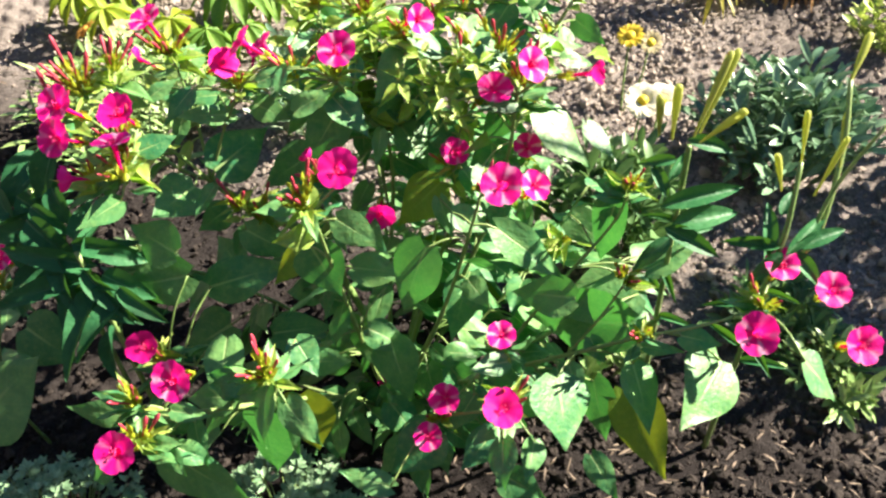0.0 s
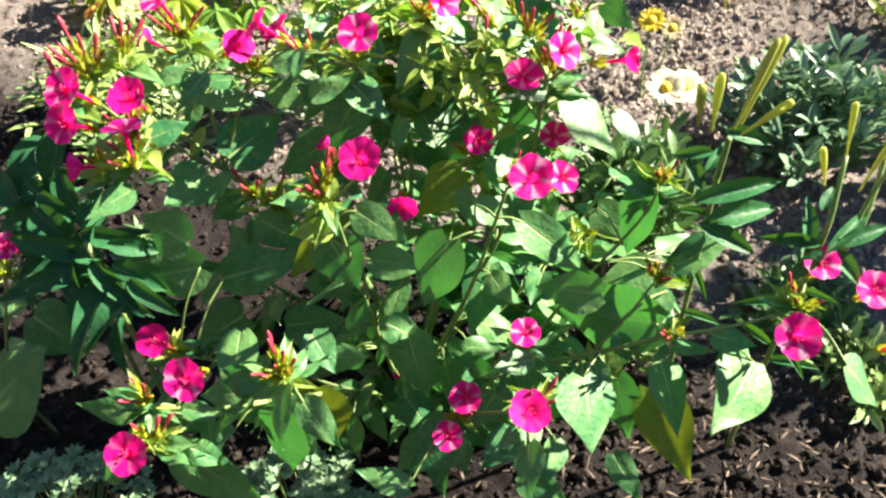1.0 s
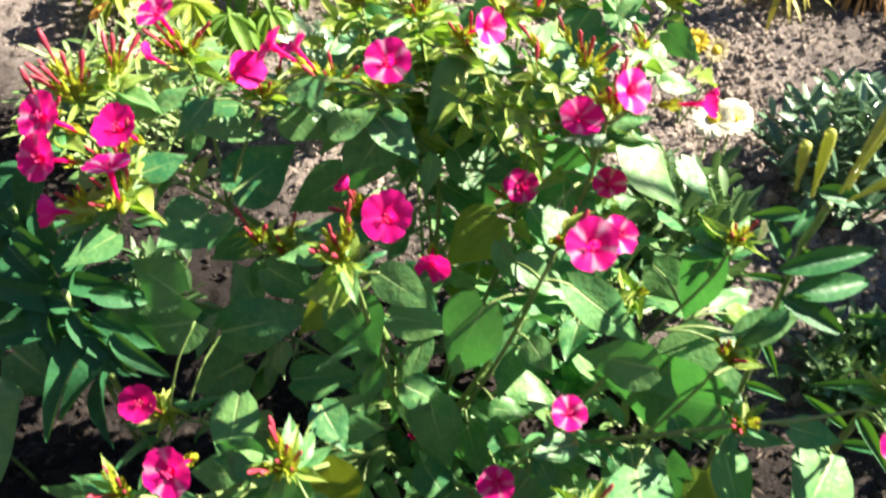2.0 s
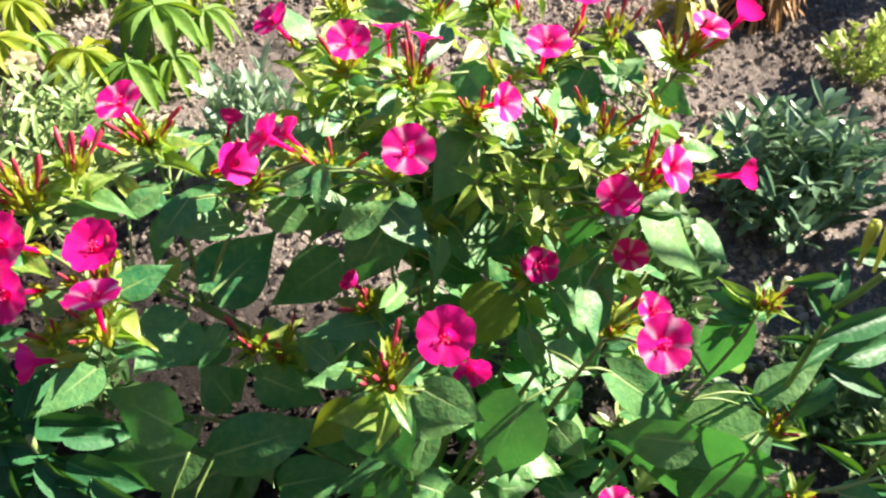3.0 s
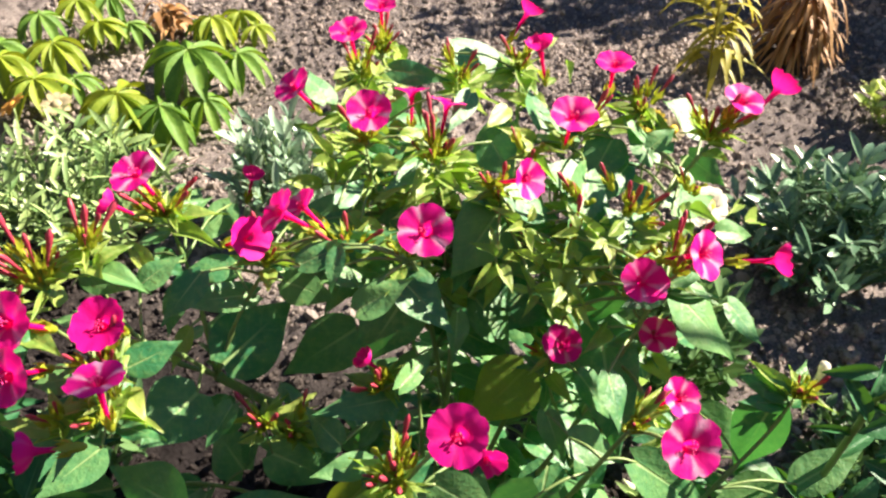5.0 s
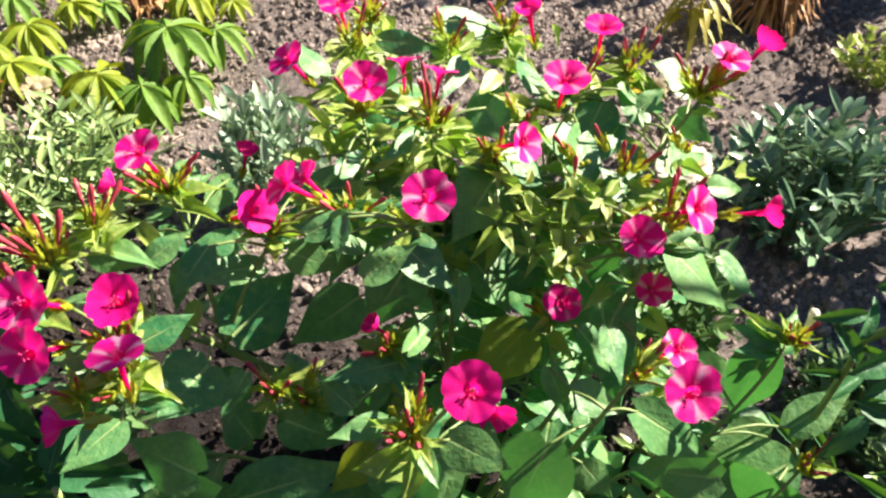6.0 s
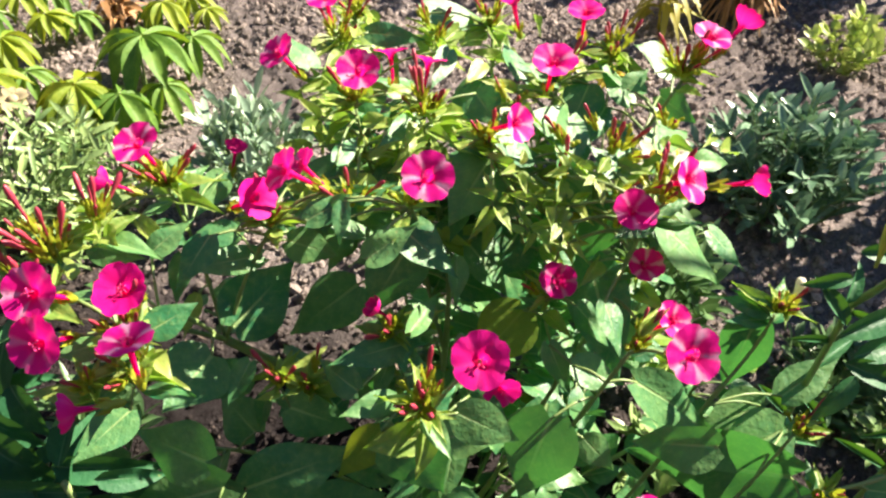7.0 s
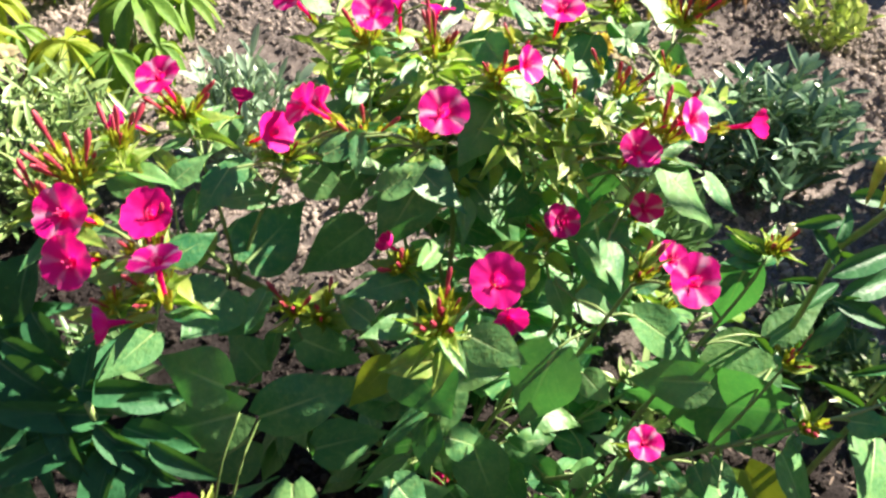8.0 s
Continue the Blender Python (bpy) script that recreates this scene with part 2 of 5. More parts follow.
def heart_leaf(name, mat, rng, droop=0.18, fold=0.10, rows=11, cols=8, notch=0.10, wave=0.02):
    """A unit leaf: length 1 along x, width 1 along y, heart-shaped foot, drawn-out tip."""
    verts, faces = [], []
    ph, bend = rng.uniform(0, 6.28), rng.uniform(-0.06, 0.06)
    for i in range(rows + 1):
        t = i / rows
        half = 0.5 * (math.sin(math.pi * t ** 0.60) ** 0.80 if 0 < t < 1 else 0.0)
        half = half * (1 - 0.66 * t ** 2.5) + (0.16 if i == 0 else 0.0)
        half *= 1.02
        for k in range(-cols // 2, cols // 2 + 1):
            s = k / (cols / 2)
            back = notch * abs(s) * max(0.0, 1 - 3.4 * t)
            y = half * s
            z = -droop * t * t + fold * abs(s) * half * 2 * (1 - 0.5 * t) - 0.10 * s * s * half
            z += wave * math.sin(9 * t + ph + 2.2 * s) * abs(s)
            verts.append((t - back, y + bend * math.sin(math.pi * t) * (1 - abs(s)) * 0.6, z))
    w = cols + 1
    for i in range(rows):
        for k in range(cols):
            faces.append((i * w + k, (i + 1) * w + k, (i + 1) * w + k + 1, i * w + k + 1))
    return mesh_of(name, verts, faces, [mat])


def lance_leaf(name, mat, rng, droop=0.3, fold=0.25, rows=10, peak=0.42):
    verts, faces = [], []
    ph = rng.uniform(0, 6.28)
    for i in range(rows + 1):
        t = i / rows
        half = 0.5 * max(math.sin(math.pi * t ** (math.log(0.5) / math.log(peak))), 0.0) ** 0.75 if 0 < t < 1 else 0.02
        for k in range(-2, 3):
            s = k / 2
            verts.append((t, half * s, -droop * t * t + fold * abs(s) * half + 0.012 * math.sin(8 * t + ph) * s))
    for i in range(rows):
        for k in range(4):
            faces.append((i * 5 + k, (i + 1) * 5 + k, (i + 1) * 5 + k + 1, i * 5 + k + 1))
    return mesh_of(name, verts, faces, [mat])


def lathe(profile, sides, shape=None):
    """Verts and faces round the z axis; shape(angle, row) scales the radius and lifts it."""
    verts, faces = [], []
    for i, (r, z) in enumerate(profile):
        for k in range(sides):
            a = 2 * math.pi * k / sides
            f, lift = shape(a, i) if shape else (1.0, 0.0)
            verts.append((r * f * math.cos(a), r * f * math.sin(a), z + lift))
    for i in range(len(profile) - 1):
        for k in range(sides):
            j = (k + 1) % sides
            faces.append((i * sides + k, i * sides + j, (i + 1) * sides + j, (i + 1) * sides + k))
    return verts, faces


def corolla(name, rng, cup=0.25, open_=1.0, tube_len=2.0, mat=None):
    """A five-lobed trumpet, limb radius 1 at z = 0, its thin tube running down to z = -tube_len."""
    prof = [(0.075, -tube_len), (0.085, -tube_len * 0.8), (0.095, -tube_len * 0.55), (0.12, -tube_len * 0.32), (0.16, -0.42), (0.22, -0.26),
            (0.36, -0.13 - cup * 0.10), (0.56, -0.05 - cup * 0.06), (0.76, 0.0), (0.92, cup * 0.14), (1.0, cup * 0.26)]
    jit = [rng.uniform(-0.07, 0.07) for _ in range(5)]
    ph = rng.uniform(0, 1)

    def shape(a, i):
        k = max(0.0, (i - 5) / 5)
        lobe = abs(math.cos(2.5 * a))
        cut = abs(math.sin(2.5 * a)) ** 10
        fold = -0.07 * k * (1 - min(lobe * 3, 1))
        f = 1 + k * (0.03 * min(lobe * 2.2, 1.0) - 0.055 * (1 - min(lobe * 3.0, 1.0)) - 0.02 * cut + jit[int(a / 1.2567) % 5] * k)
        ripple = 0.035 * k * k * math.sin(10 * a + 5 * ph)
        return f * (1 if i < 6 else open_ + (1 - open_) * (10 - i) / 5), fold + ripple + (1 - open_) * 0.55 * k * k

    verts, faces = lathe(prof, 40, shape)
    return mesh_of(name, verts, faces, [mat or PETAL])


def stamens(name, rng):
    """Five red threads with tiny heads, rising from the throat."""
    verts, faces = [], []
    for k in range(6):
        a = k * 1.05 + rng.uniform(-0.3, 0.3)
        lean = rng.uniform(0.08, 0.26)
        line = spline([(0.03 * math.cos(a), 0.03 * math.sin(a), -0.35), (lean * 0.5 * math.cos(a), lean * 0.5 * math.sin(a), 0.05),
                       (lean * math.cos(a), lean * math.sin(a), rng.uniform(-0.06, 0.05))], 3)
        for v, f in (tube(line, 0.020, 0.016, 5), tube([line[-1], line[-1] + Vector((0, 0, 0.035)), line[-1] + Vector((0, 0, 0.07))], 0.036, 0.03, 5)):
            o = len(verts)
            verts += v
            faces += [tuple(i + o for i in face) for face in f]
    return mesh_of(name, verts, faces, [STAMEN])


def calyx(name, rng):
    """A small bell of five pointed bracts; unit height along z."""
    def shape(a, i):
        return (1.0, 0.0) if i < 4 else (1 + 0.35 * (i - 3), (0.32 if i == 5 else 0.1) * math.cos(5 * a))
    verts, faces = lathe([(0.06, 0), (0.20, 0.12), (0.27, 0.34), (0.25, 0.55), (0.26, 0.72), (0.27, 0.95)], 20, shape)
    return mesh_of(name, verts, faces, [BRACT])


def bud_mesh(name, rng, mat):
    """A club-shaped closed bud, unit length along z, slightly bent."""
    prof = [(0.05, 0), (0.065, 0.2), (0.08, 0.42), (0.12, 0.62), (0.15, 0.76), (0.135, 0.88), (0.075, 0.97), (0.01, 1.0)]
    bend, ph = rng.uniform(-0.14, 0.14), rng.uniform(0, 6.28)
    verts, faces = lathe(prof, 9, lambda a, i: (1 + 0.10 * math.cos(5 * a + i * 0.7), 0.0))
    verts = [(x + bend * z * z * math.cos(ph), y + bend * z * z * math.sin(ph), z) for x, y, z in verts]
    return mesh_of(name, verts, faces, [mat])


RNG = random.Random(4)
LEAVES = [heart_leaf("leaf_blade", LEAF, RNG, RNG.uniform(0.06, 0.26), RNG.uniform(0.03, 0.26), notch=RNG.uniform(0.05, 0.13), wave=RNG.uniform(0.018, 0.050)) for _ in range(10)]
YOUNG = [heart_leaf("young_leaf_blade", LEAF_YOUNG, RNG, RNG.uniform(0.0, 0.35), RNG.uniform(0.1, 0.45), rows=8, cols=6, notch=0.02, wave=RNG.uniform(0.02, 0.05)) for _ in range(6)]
YELLOWED = [heart_leaf("yellow_leaf_blade", LEAF_YELLOW, RNG, 0.2, 0.12, notch=0.08) for _ in range(2)]
FACES = [corolla("corolla", RNG, RNG.uniform(0.1, 0.5), 1.0, 2.1) for _ in range(6)]
HALF = [corolla("half_open_corolla", RNG, 0.9, 0.74, 2.3, PETAL_FOLDED) for _ in range(2)]
THREADS = [stamens("stamen", RNG) for _ in range(3)]
CALYX = [calyx("calyx", RNG) for _ in range(2)]
BUDS = [bud_mesh("bud", RNG, BUD) for _ in range(4)]
GREEN_BUDS = [bud_mesh("green_bud", RNG, BRACT) for _ in range(3)]


# ---- ground ----
def soil_height(x, y):
    """Dug, cloddy soil: broad swells, clods with gaps between, and crumbs."""
    v = Vector((x, y, 0.0))
    near = max(0.0, 1 - max(-1.35 - x, x - 0.95, -0.33 - y, y - 1.90, 0.0) / 0.10)
    if near <= 0:
        return 0.0
    z = 0.020 * noise.noise(v * 2.3) + 0.012 * noise.noise(v * 7.0)
    bent = v + Vector((noise.noise(v * 19), noise.noise(v * 19 + Vector((7, 3, 1))), 0)) * 0.012
    rough = min(1.0, max(0.15, 0.62 + 1.3 * noise.noise(v * 2.7 + Vector((3, 1, 2)))))
    clod = 0.55 - noise.voronoi(bent * 27)[0][0]
    crumb = 0.5 - noise.voronoi(bent * 62)[0][0]
    grain = 0.5 - noise.voronoi(v * 115)[0][0]
    return near * (z + rough * (0.024 * clod + 0.016 * crumb + 0.009 * grain) + 0.004 * noise.noise(v * 120))


def ground_axis(lo, hi, step, far):
    axis = list(np.arange(lo, hi + step / 2, step))
    d = step
    while axis[-1] < far:
        d *= 1.35
        axis.append(axis[-1] + d)
    d = step
    while axis[0] > -far:
        d *= 1.35
        axis.insert(0, axis[0] - d)
    return axis


def build_ground():
    xs, ys = ground_axis(-1.45, 1.05, 0.0068, 400), ground_axis(-0.42, 2.0, 0.0068, 400)
    verts = [(x, y, soil_height(x, y)) for y in ys for x in xs]
    w = len(xs)
    faces = [(j * w + i, j * w + i + 1, (j + 1) * w + i + 1, (j + 1) * w + i) for j in range(len(ys) - 1) for i in range(w - 1)]
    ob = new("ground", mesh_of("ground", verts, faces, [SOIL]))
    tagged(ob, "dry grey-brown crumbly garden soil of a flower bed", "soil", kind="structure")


build_ground()


def build_wall(name, a, b, height, label):
    """A plain close-boarded wall from a to b, its boards set side by side; unseen, it holds back sky light."""
    a, b = Vector(a), Vector(b)
    along = (b - a).normalized()
    out = Vector((-along.y, along.x, 0))
    wall = tagged(new(name), label, "wall", kind="structure")
    wall.location = a
    count = round((b - a).length / 0.14)
    board_w = (b - a).length / count
    verts, faces = [], []
    for z0, z1, y0, y1, x0, x1 in ((0, height, 0.0, 0.022, 0.002, board_w - 0.004),):
        verts = [Vector((x, y, z)) for x in (x0, x1) for y in (y0, y1) for z in (z0, z1)]
        faces = [(0, 1, 3, 2), (4, 6, 7, 5), (0, 4, 5, 1), (2, 3, 7, 6), (0, 2, 6, 4), (1, 5, 7, 3)]
    me = mesh_of("board", verts, faces, [BOARD], smooth=False)
    turn = Matrix((along, out, Vector((0, 0, 1)))).transposed().to_4x4()
    for k in range(count):
        board = new("board", me)
        board.parent = wall
        board.matrix_basis = Matrix.Translation(along * (board_w * k) + out * RNG.uniform(0, 0.003)) @ turn
    for z in (0.4, height - 0.4):
        rail = new("rail", mesh_of("rail", [along * x - out * y + Vector((0, 0, z + h)) for x in (0, (b - a).length) for y in (0.002, 0.05) for h in (0, 0.08)], faces, [BOARD], smooth=False))
        rail.parent = wall


# unseen walls added round the bed to cut the sky's fill light
build_wall("sky_block_north", (-2.1, 2.9, -0.03), (3.6, 2.9, -0.03), 1.35, "unseen low dark weathered timber board wall across the garden, added to block sky light")
build_wall("sky_block_east", (3.6, 2.9, -0.03), (3.6, -1.75, -0.03), 1.75, "unseen low dark weathered timber board wall along the garden, added to block sky light")
build_wall("sky_block_south", (3.6, -1.75, -0.03), (-2.1, -1.75, -0.03), 1.7, "unseen dark weathered timber board wall behind the bed, added to block sky light")
build_wall("sky_block_west", (-2.1, -1.75, -0.03), (-2.1, 2.9, -0.03), 1.7, "unseen dark weathered timber board wall beside the bed, added to block sky light")


# ---- the four o'clock bush ----
BASE = Vector((-0.085, -0.02, 0.0))
bush = thing("flowering_bush", *BASE, "bushy four o'clock plant with magenta trumpet flowers in garden soil", "flowering plant")
SHOOTS, OPEN_FACES, SUNLIT = [], [], []


def limb(points, r0, r1, name="branch", mat=None):
    """A forked stem of the bush; leaves look for their joint on it."""
    line = spline(points, 7)
    v, f = tube(line, r0 * 0.52, r1 * 0.66, 8, 0.35)
    home = place_of(bush)
    part(name, mesh_of(name, [p - home for p in v], f, [mat or STEM]), bush)
    SHOOTS.extend(line[2:])
    return line


def joint(p, reach):
    best = min(SHOOTS, key=lambda q: (q - p).length_squared + 3 * max(0.0, q.z - p.z) ** 2)
    return best if (best - p).length < reach else None


def petiole(start, end, parent, r=0.0009, mat=None):
    mid = (start + end) / 2 + Vector((0, 0, 0.12 * (start - end).length))
    v, f = tube(spline([start, mid, end], 4), r * 1.3, r, 6)
    home = place_of(bush)
    part("petiole", mesh_of("petiole", [p - home for p in v], f, [mat or STEM]), parent)


def leaf(base, tip, width, bank, pool=None, stalk=0.10, grown=True, lit=False):
    """A leaf of the bush from its foot to its tip; bank turns it about that line, in degrees."""
    base, tip = Vector(base), Vector(tip)
    axis = tip - base
    size = axis.length
    up = Vector((0, 0, 1)) if abs(axis.normalized().z) < 0.98 else Vector((0, -1, 0))
    x = axis.normalized()
    n = (up - x * up.dot(x)).normalized()
    n = Matrix.Rotation(radians(bank), 3, x) @ n
    if grown:
        OPEN_FACES.append((base + axis * 0.5, n, width * 0.5 + 0.010))
        OPEN_FACES.append((base + axis * 0.5, Vector((0.0, -0.74, 0.67)), width * 0.50))
    if lit:
        SUNLIT.append((base + axis * 0.5, width * 0.5))
    me = RNG.choice(pool or LEAVES)
    ob = part("leaf", me, bush, m=frame_of(base, axis, n, size * 1.10, width * 1.10 if grown else width * 0.97, size * (0.6 if grown else 1.0)))
    foot = joint(base, stalk)
    if foot is not None and (foot - base).length > 0.004:
        petiole(foot, base, bush)
    return ob


def toward(p, d):
    """A pose at p with its z axis along d, turned at random about it."""
    return Matrix.Translation(p) @ Vector(d).to_track_quat("Z", "Y").to_matrix().to_4x4() @ Matrix.Rotation(RNG.uniform(0, 6.28), 4, "Z")


def flower(x, y, z, face=(0.05, -0.62, 0.78), size=0.0165, pool=None, long=1.0):
    """An open trumpet whose limb has its middle at x, y, z and looks along face."""
    d = Vector(face).normalized()
    OPEN_FACES.append((Vector((x, y, z)), d, 0.026))
    OPEN_FACES.append((Vector((x, y, z)), Vector((0.0, -0.74, 0.67)), 0.022))
    SUNLIT.append((Vector((x, y, z)), 0.016))
    m = toward(Vector((x, y, z)), d)
    s = size * RNG.uniform(0.86, 0.93)
    ob = part("flower", RNG.choice(pool or FACES), bush, m=m @ Matrix.Diagonal((s, s, s * long, 1)))
    part("stamen", RNG.choice(THREADS), ob)
    foot = Vector((x, y, z)) - d * (s * 2.1 * long)
    c = part("calyx", RNG.choice(CALYX), bush, m=toward(foot - d * 0.006, d) @ Matrix.Diagonal((0.010, 0.010, 0.013, 1)))
    at = joint(foot, 0.06)
    if at is not None:
        petiole(at, foot - d * 0.005, bush, 0.0011)
    return ob


def clear(p, room=0.0):
    """Whether p leaves the space before the open flowers and the full-grown leaves free."""
    for q, d, reach in OPEN_FACES:
        along = (p - q).dot(d)
        if -0.01 < along < 0.15 and ((p - q) - d * along).length < reach + room:
            return False
    for q, reach in SUNLIT:
        along = (p - q).dot(SUN_TO)
        if 0.004 < along < 0.26 and ((p - q) - SUN_TO * along).length < reach + room:
            return False
    return True


def sprig(x, y, z, buds=6, leaves=3, spread=0.020, lean=(0, -0.2, 1), long=1.0):
    """A tip of a branch: lime bracts, red buds on short stalks and a few young leaves."""
    p = Vector((x, y, z))
    lean = Vector(lean).normalized()
    for k in range(max(1, round(buds * 0.95))):
        d = (lean + Vector((RNG.uniform(-1, 1), RNG.uniform(-1, 1), RNG.uniform(-0.3, 0.6))) * 0.75).normalized()
        q = p + d * RNG.uniform(0.2, 1.0) * spread
        size = RNG.uniform(0.012, 0.027) * long
        ob = part("bud", RNG.choice(BUDS), bush, m=toward(q, d) @ Matrix.Diagonal((size * 0.50, size * 0.50, size, 1)))
        part("calyx", RNG.choice(CALYX), bush, m=toward(q - d * 0.006, d) @ Matrix.Diagonal((0.009, 0.009, 0.012, 1)))
    for k in range(buds // 3 + 2):
        d = (lean + Vector((RNG.uniform(-1, 1), RNG.uniform(-1, 1), RNG.uniform(-0.2, 0.5))) * 0.95).normalized()
        q = p + d * RNG.uniform(0.0, 0.7) * spread
        size = RNG.uniform(0.007, 0.012)
        part("bud", RNG.choice(GREEN_BUDS), bush, m=toward(q, d) @ Matrix.Diagonal((size * 1.2, size * 1.2, size, 1)))
    for k in range(12):
        a = RNG.uniform(0, 6.28)
        d = Vector((math.cos(a), math.sin(a), RNG.uniform(-0.1, 0.9))).normalized()
        b = p + d * 0.003 + lean * RNG.uniform(-0.006, 0.012)
        size = RNG.uniform(0.012, 0.026)
        if clear(b + d * size * 0.6, -0.008):
            part("bract", RNG.choice(YOUNG), bush, m=frame_of(b, d, Vector((0.3, 0.1, 1)), size, size * RNG.uniform(0.22, 0.34), size))
    for k in range(leaves * 2 + 2):
        a = RNG.uniform(0, 6.28)
        d = Vector((math.cos(a), math.sin(a), RNG.uniform(-0.1, 0.5)))
        b = p - lean * RNG.uniform(0.0, 0.02) + d * 0.004
        size = RNG.uniform(0.016, 0.036)
        if not clear(b + d.normalized() * size * 0.6, -0.006):
            continue
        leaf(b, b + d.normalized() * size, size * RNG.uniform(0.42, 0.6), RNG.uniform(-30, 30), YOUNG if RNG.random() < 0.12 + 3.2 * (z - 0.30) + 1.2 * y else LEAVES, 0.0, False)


# limbs, from the foot outwards
limb([BASE, (-0.10, -0.02, 0.16), (-0.159, -0.008, 0.28), (-0.204, -0.016, 0.31), (-0.250, -0.030, 0.362)], 0.0078, 0.0058)
limb([(-0.250, -0.030, 0.362), (-0.285, -0.034, 0.38), (-0.31, -0.03, 0.40)], 0.0036, 0.0022)
limb([(-0.250, -0.030, 0.362), (-0.262, -0.06, 0.42), (-0.268, -0.11, 0.455)], 0.0034, 0.0020)
limb([(-0.250, -0.030, 0.362), (-0.265, -0.005, 0.42), (-0.282, 0.01, 0.48)], 0.0032, 0.0018)
limb([(-0.250, -0.030, 0.362), (-0.228, -0.02, 0.42), (-0.205, -0.012, 0.465)], 0.0030, 0.0017)
limb([BASE, (-0.088, 0.02, 0.18), (-0.084, 0.055, 0.355), (-0.098, 0.025, 0.43), (-0.108, -0.008, 0.485)], 0.0058, 0.0022)
limb([(-0.084, 0.055, 0.355), (-0.098, 0.075, 0.44), (-0.108, 0.08, 0.50)], 0.0032, 0.0018)
limb([(-0.085, 0.04, 0.28), (-0.12, 0.10, 0.37), (-0.165, 0.15, 0.45), (-0.195, 0.20, 0.49)], 0.0042, 0.0020)
limb([(-0.12, 0.10, 0.37), (-0.15, 0.09, 0.44), (-0.16, 0.09, 0.50)], 0.0030, 0.0016)
limb([BASE, (-0.05, 0.05, 0.16), (-0.01, 0.085, 0.30), (0.035, 0.10, 0.42), (0.085, 0.12, 0.52)], 0.0058, 0.0022)
limb([(-0.01, 0.085, 0.30), (-0.02, 0.12, 0.42), (-0.005, 0.14, 0.50)], 0.0034, 0.0018)
limb([(-0.01, 0.085, 0.30), (-0.03, 0.06, 0.42), (-0.06, 0.05, 0.505)], 0.0030, 0.0016)
limb([BASE, (-0.03, 0.0, 0.15), (0.02, 0.02, 0.29), (0.045, 0.02, 0.40), (0.055, 0.005, 0.485)], 0.0055, 0.0020)
limb([(0.02, 0.02, 0.29), (0.0, 0.02, 0.34), (-0.006, 0.012, 0.385)], 0.0026, 0.0016)
limb([(0.02, 0.02, 0.29), (0.06, 0.05, 0.36), (0.062, 0.035, 0.395)], 0.0026, 0.0016)
limb([BASE, (-0.03, -0.04, 0.16), (0.01, -0.06, 0.30), (0.04, -0.078, 0.435)], 0.0050, 0.0022)
limb([BASE, (-0.02, -0.05, 0.10), (0.05, -0.085, 0.20), (0.13, -0.10, 0.275), (0.19, -0.10, 0.318)], 0.0044, 0.0028)
limb([(0.19, -0.10, 0.318), (0.24, -0.09, 0.335), (0.285, -0.075, 0.352)], 0.0028, 0.0018)
limb([(0.13, -0.10, 0.275), (0.155, -0.085, 0.32), (0.17, -0.075, 0.355)], 0.0026, 0.0016)
limb([(0.05, -0.085, 0.20), (0.10, -0.05, 0.29), (0.15, -0.01, 0.36), (0.163, 0.002, 0.395)], 0.0034, 0.0018)
limb([BASE, (-0.09, -0.06, 0.16), (-0.085, -0.11, 0.32), (-0.083, -0.145, 0.45)], 0.0052, 0.0022)
limb([(-0.088, -0.09, 0.26), (-0.10, -0.07, 0.34), (-0.118, -0.048, 0.40)], 0.0028, 0.0016)
limb([BASE, (-0.11, -0.10, 0.13), (-0.13, -0.19, 0.24), (-0.16, -0.265, 0.32), (-0.18, -0.288, 0.355)], 0.0052, 0.0022)
limb([(-0.13, -0.19, 0.24), (-0.11, -0.225, 0.31), (-0.094, -0.245, 0.36)], 0.0030, 0.0018)
limb([(-0.16, -0.265, 0.32), (-0.165, -0.30, 0.335), (-0.168, -0.318, 0.348)], 0.0024, 0.0016)
limb([(-0.11, -0.10, 0.13), (-0.18, -0.14, 0.20), (-0.245, -0.185, 0.262)], 0.0032, 0.0018)
limb([BASE, (-0.04, -0.08, 0.09), (0.0, -0.13, 0.17), (0.02, -0.165, 0.222)], 0.0042, 0.0020)
limb([(0.0, -0.13, 0.17), (0.05, -0.175, 0.26), (0.09, -0.215, 0.335)], 0.0030, 0.0018)
limb([(0.0, -0.13, 0.17), (0.045, -0.12, 0.235), (0.068, -0.115, 0.285)], 0.0026, 0.0016)
limb([BASE, (-0.16, -0.01, 0.12), (-0.25, -0.04, 0.22), (-0.30, -0.08, 0.28)], 0.0044, 0.0022)
limb([BASE, (0.0, 0.06, 0.09), (0.07, 0.12, 0.17), (0.12, 0.16, 0.27)], 0.0044, 0.0022, "low_branch")
limb([BASE, (-0.02, 0.10, 0.10), (0.01, 0.19, 0.20), (0.03, 0.23, 0.31)], 0.0044, 0.0022, "low_branch")
limb([BASE, (0.04, 0.03, 0.08), (0.13, 0.06, 0.15), (0.17, 0.08, 0.24)], 0.0044, 0.0022, "low_branch")
limb([BASE, (-0.08, 0.10, 0.10), (-0.09, 0.17, 0.20), (-0.09, 0.22, 0.31)], 0.0044, 0.0022, "low_branch")
limb([BASE, (-0.12, 0.11, 0.19), (-0.165, 0.21, 0.36), (-0.19, 0.275, 0.475)], 0.0044, 0.0022)
limb([BASE, (-0.06, 0.13, 0.19), (-0.055, 0.22, 0.36), (-0.06, 0.265, 0.48)], 0.0044, 0.0022)

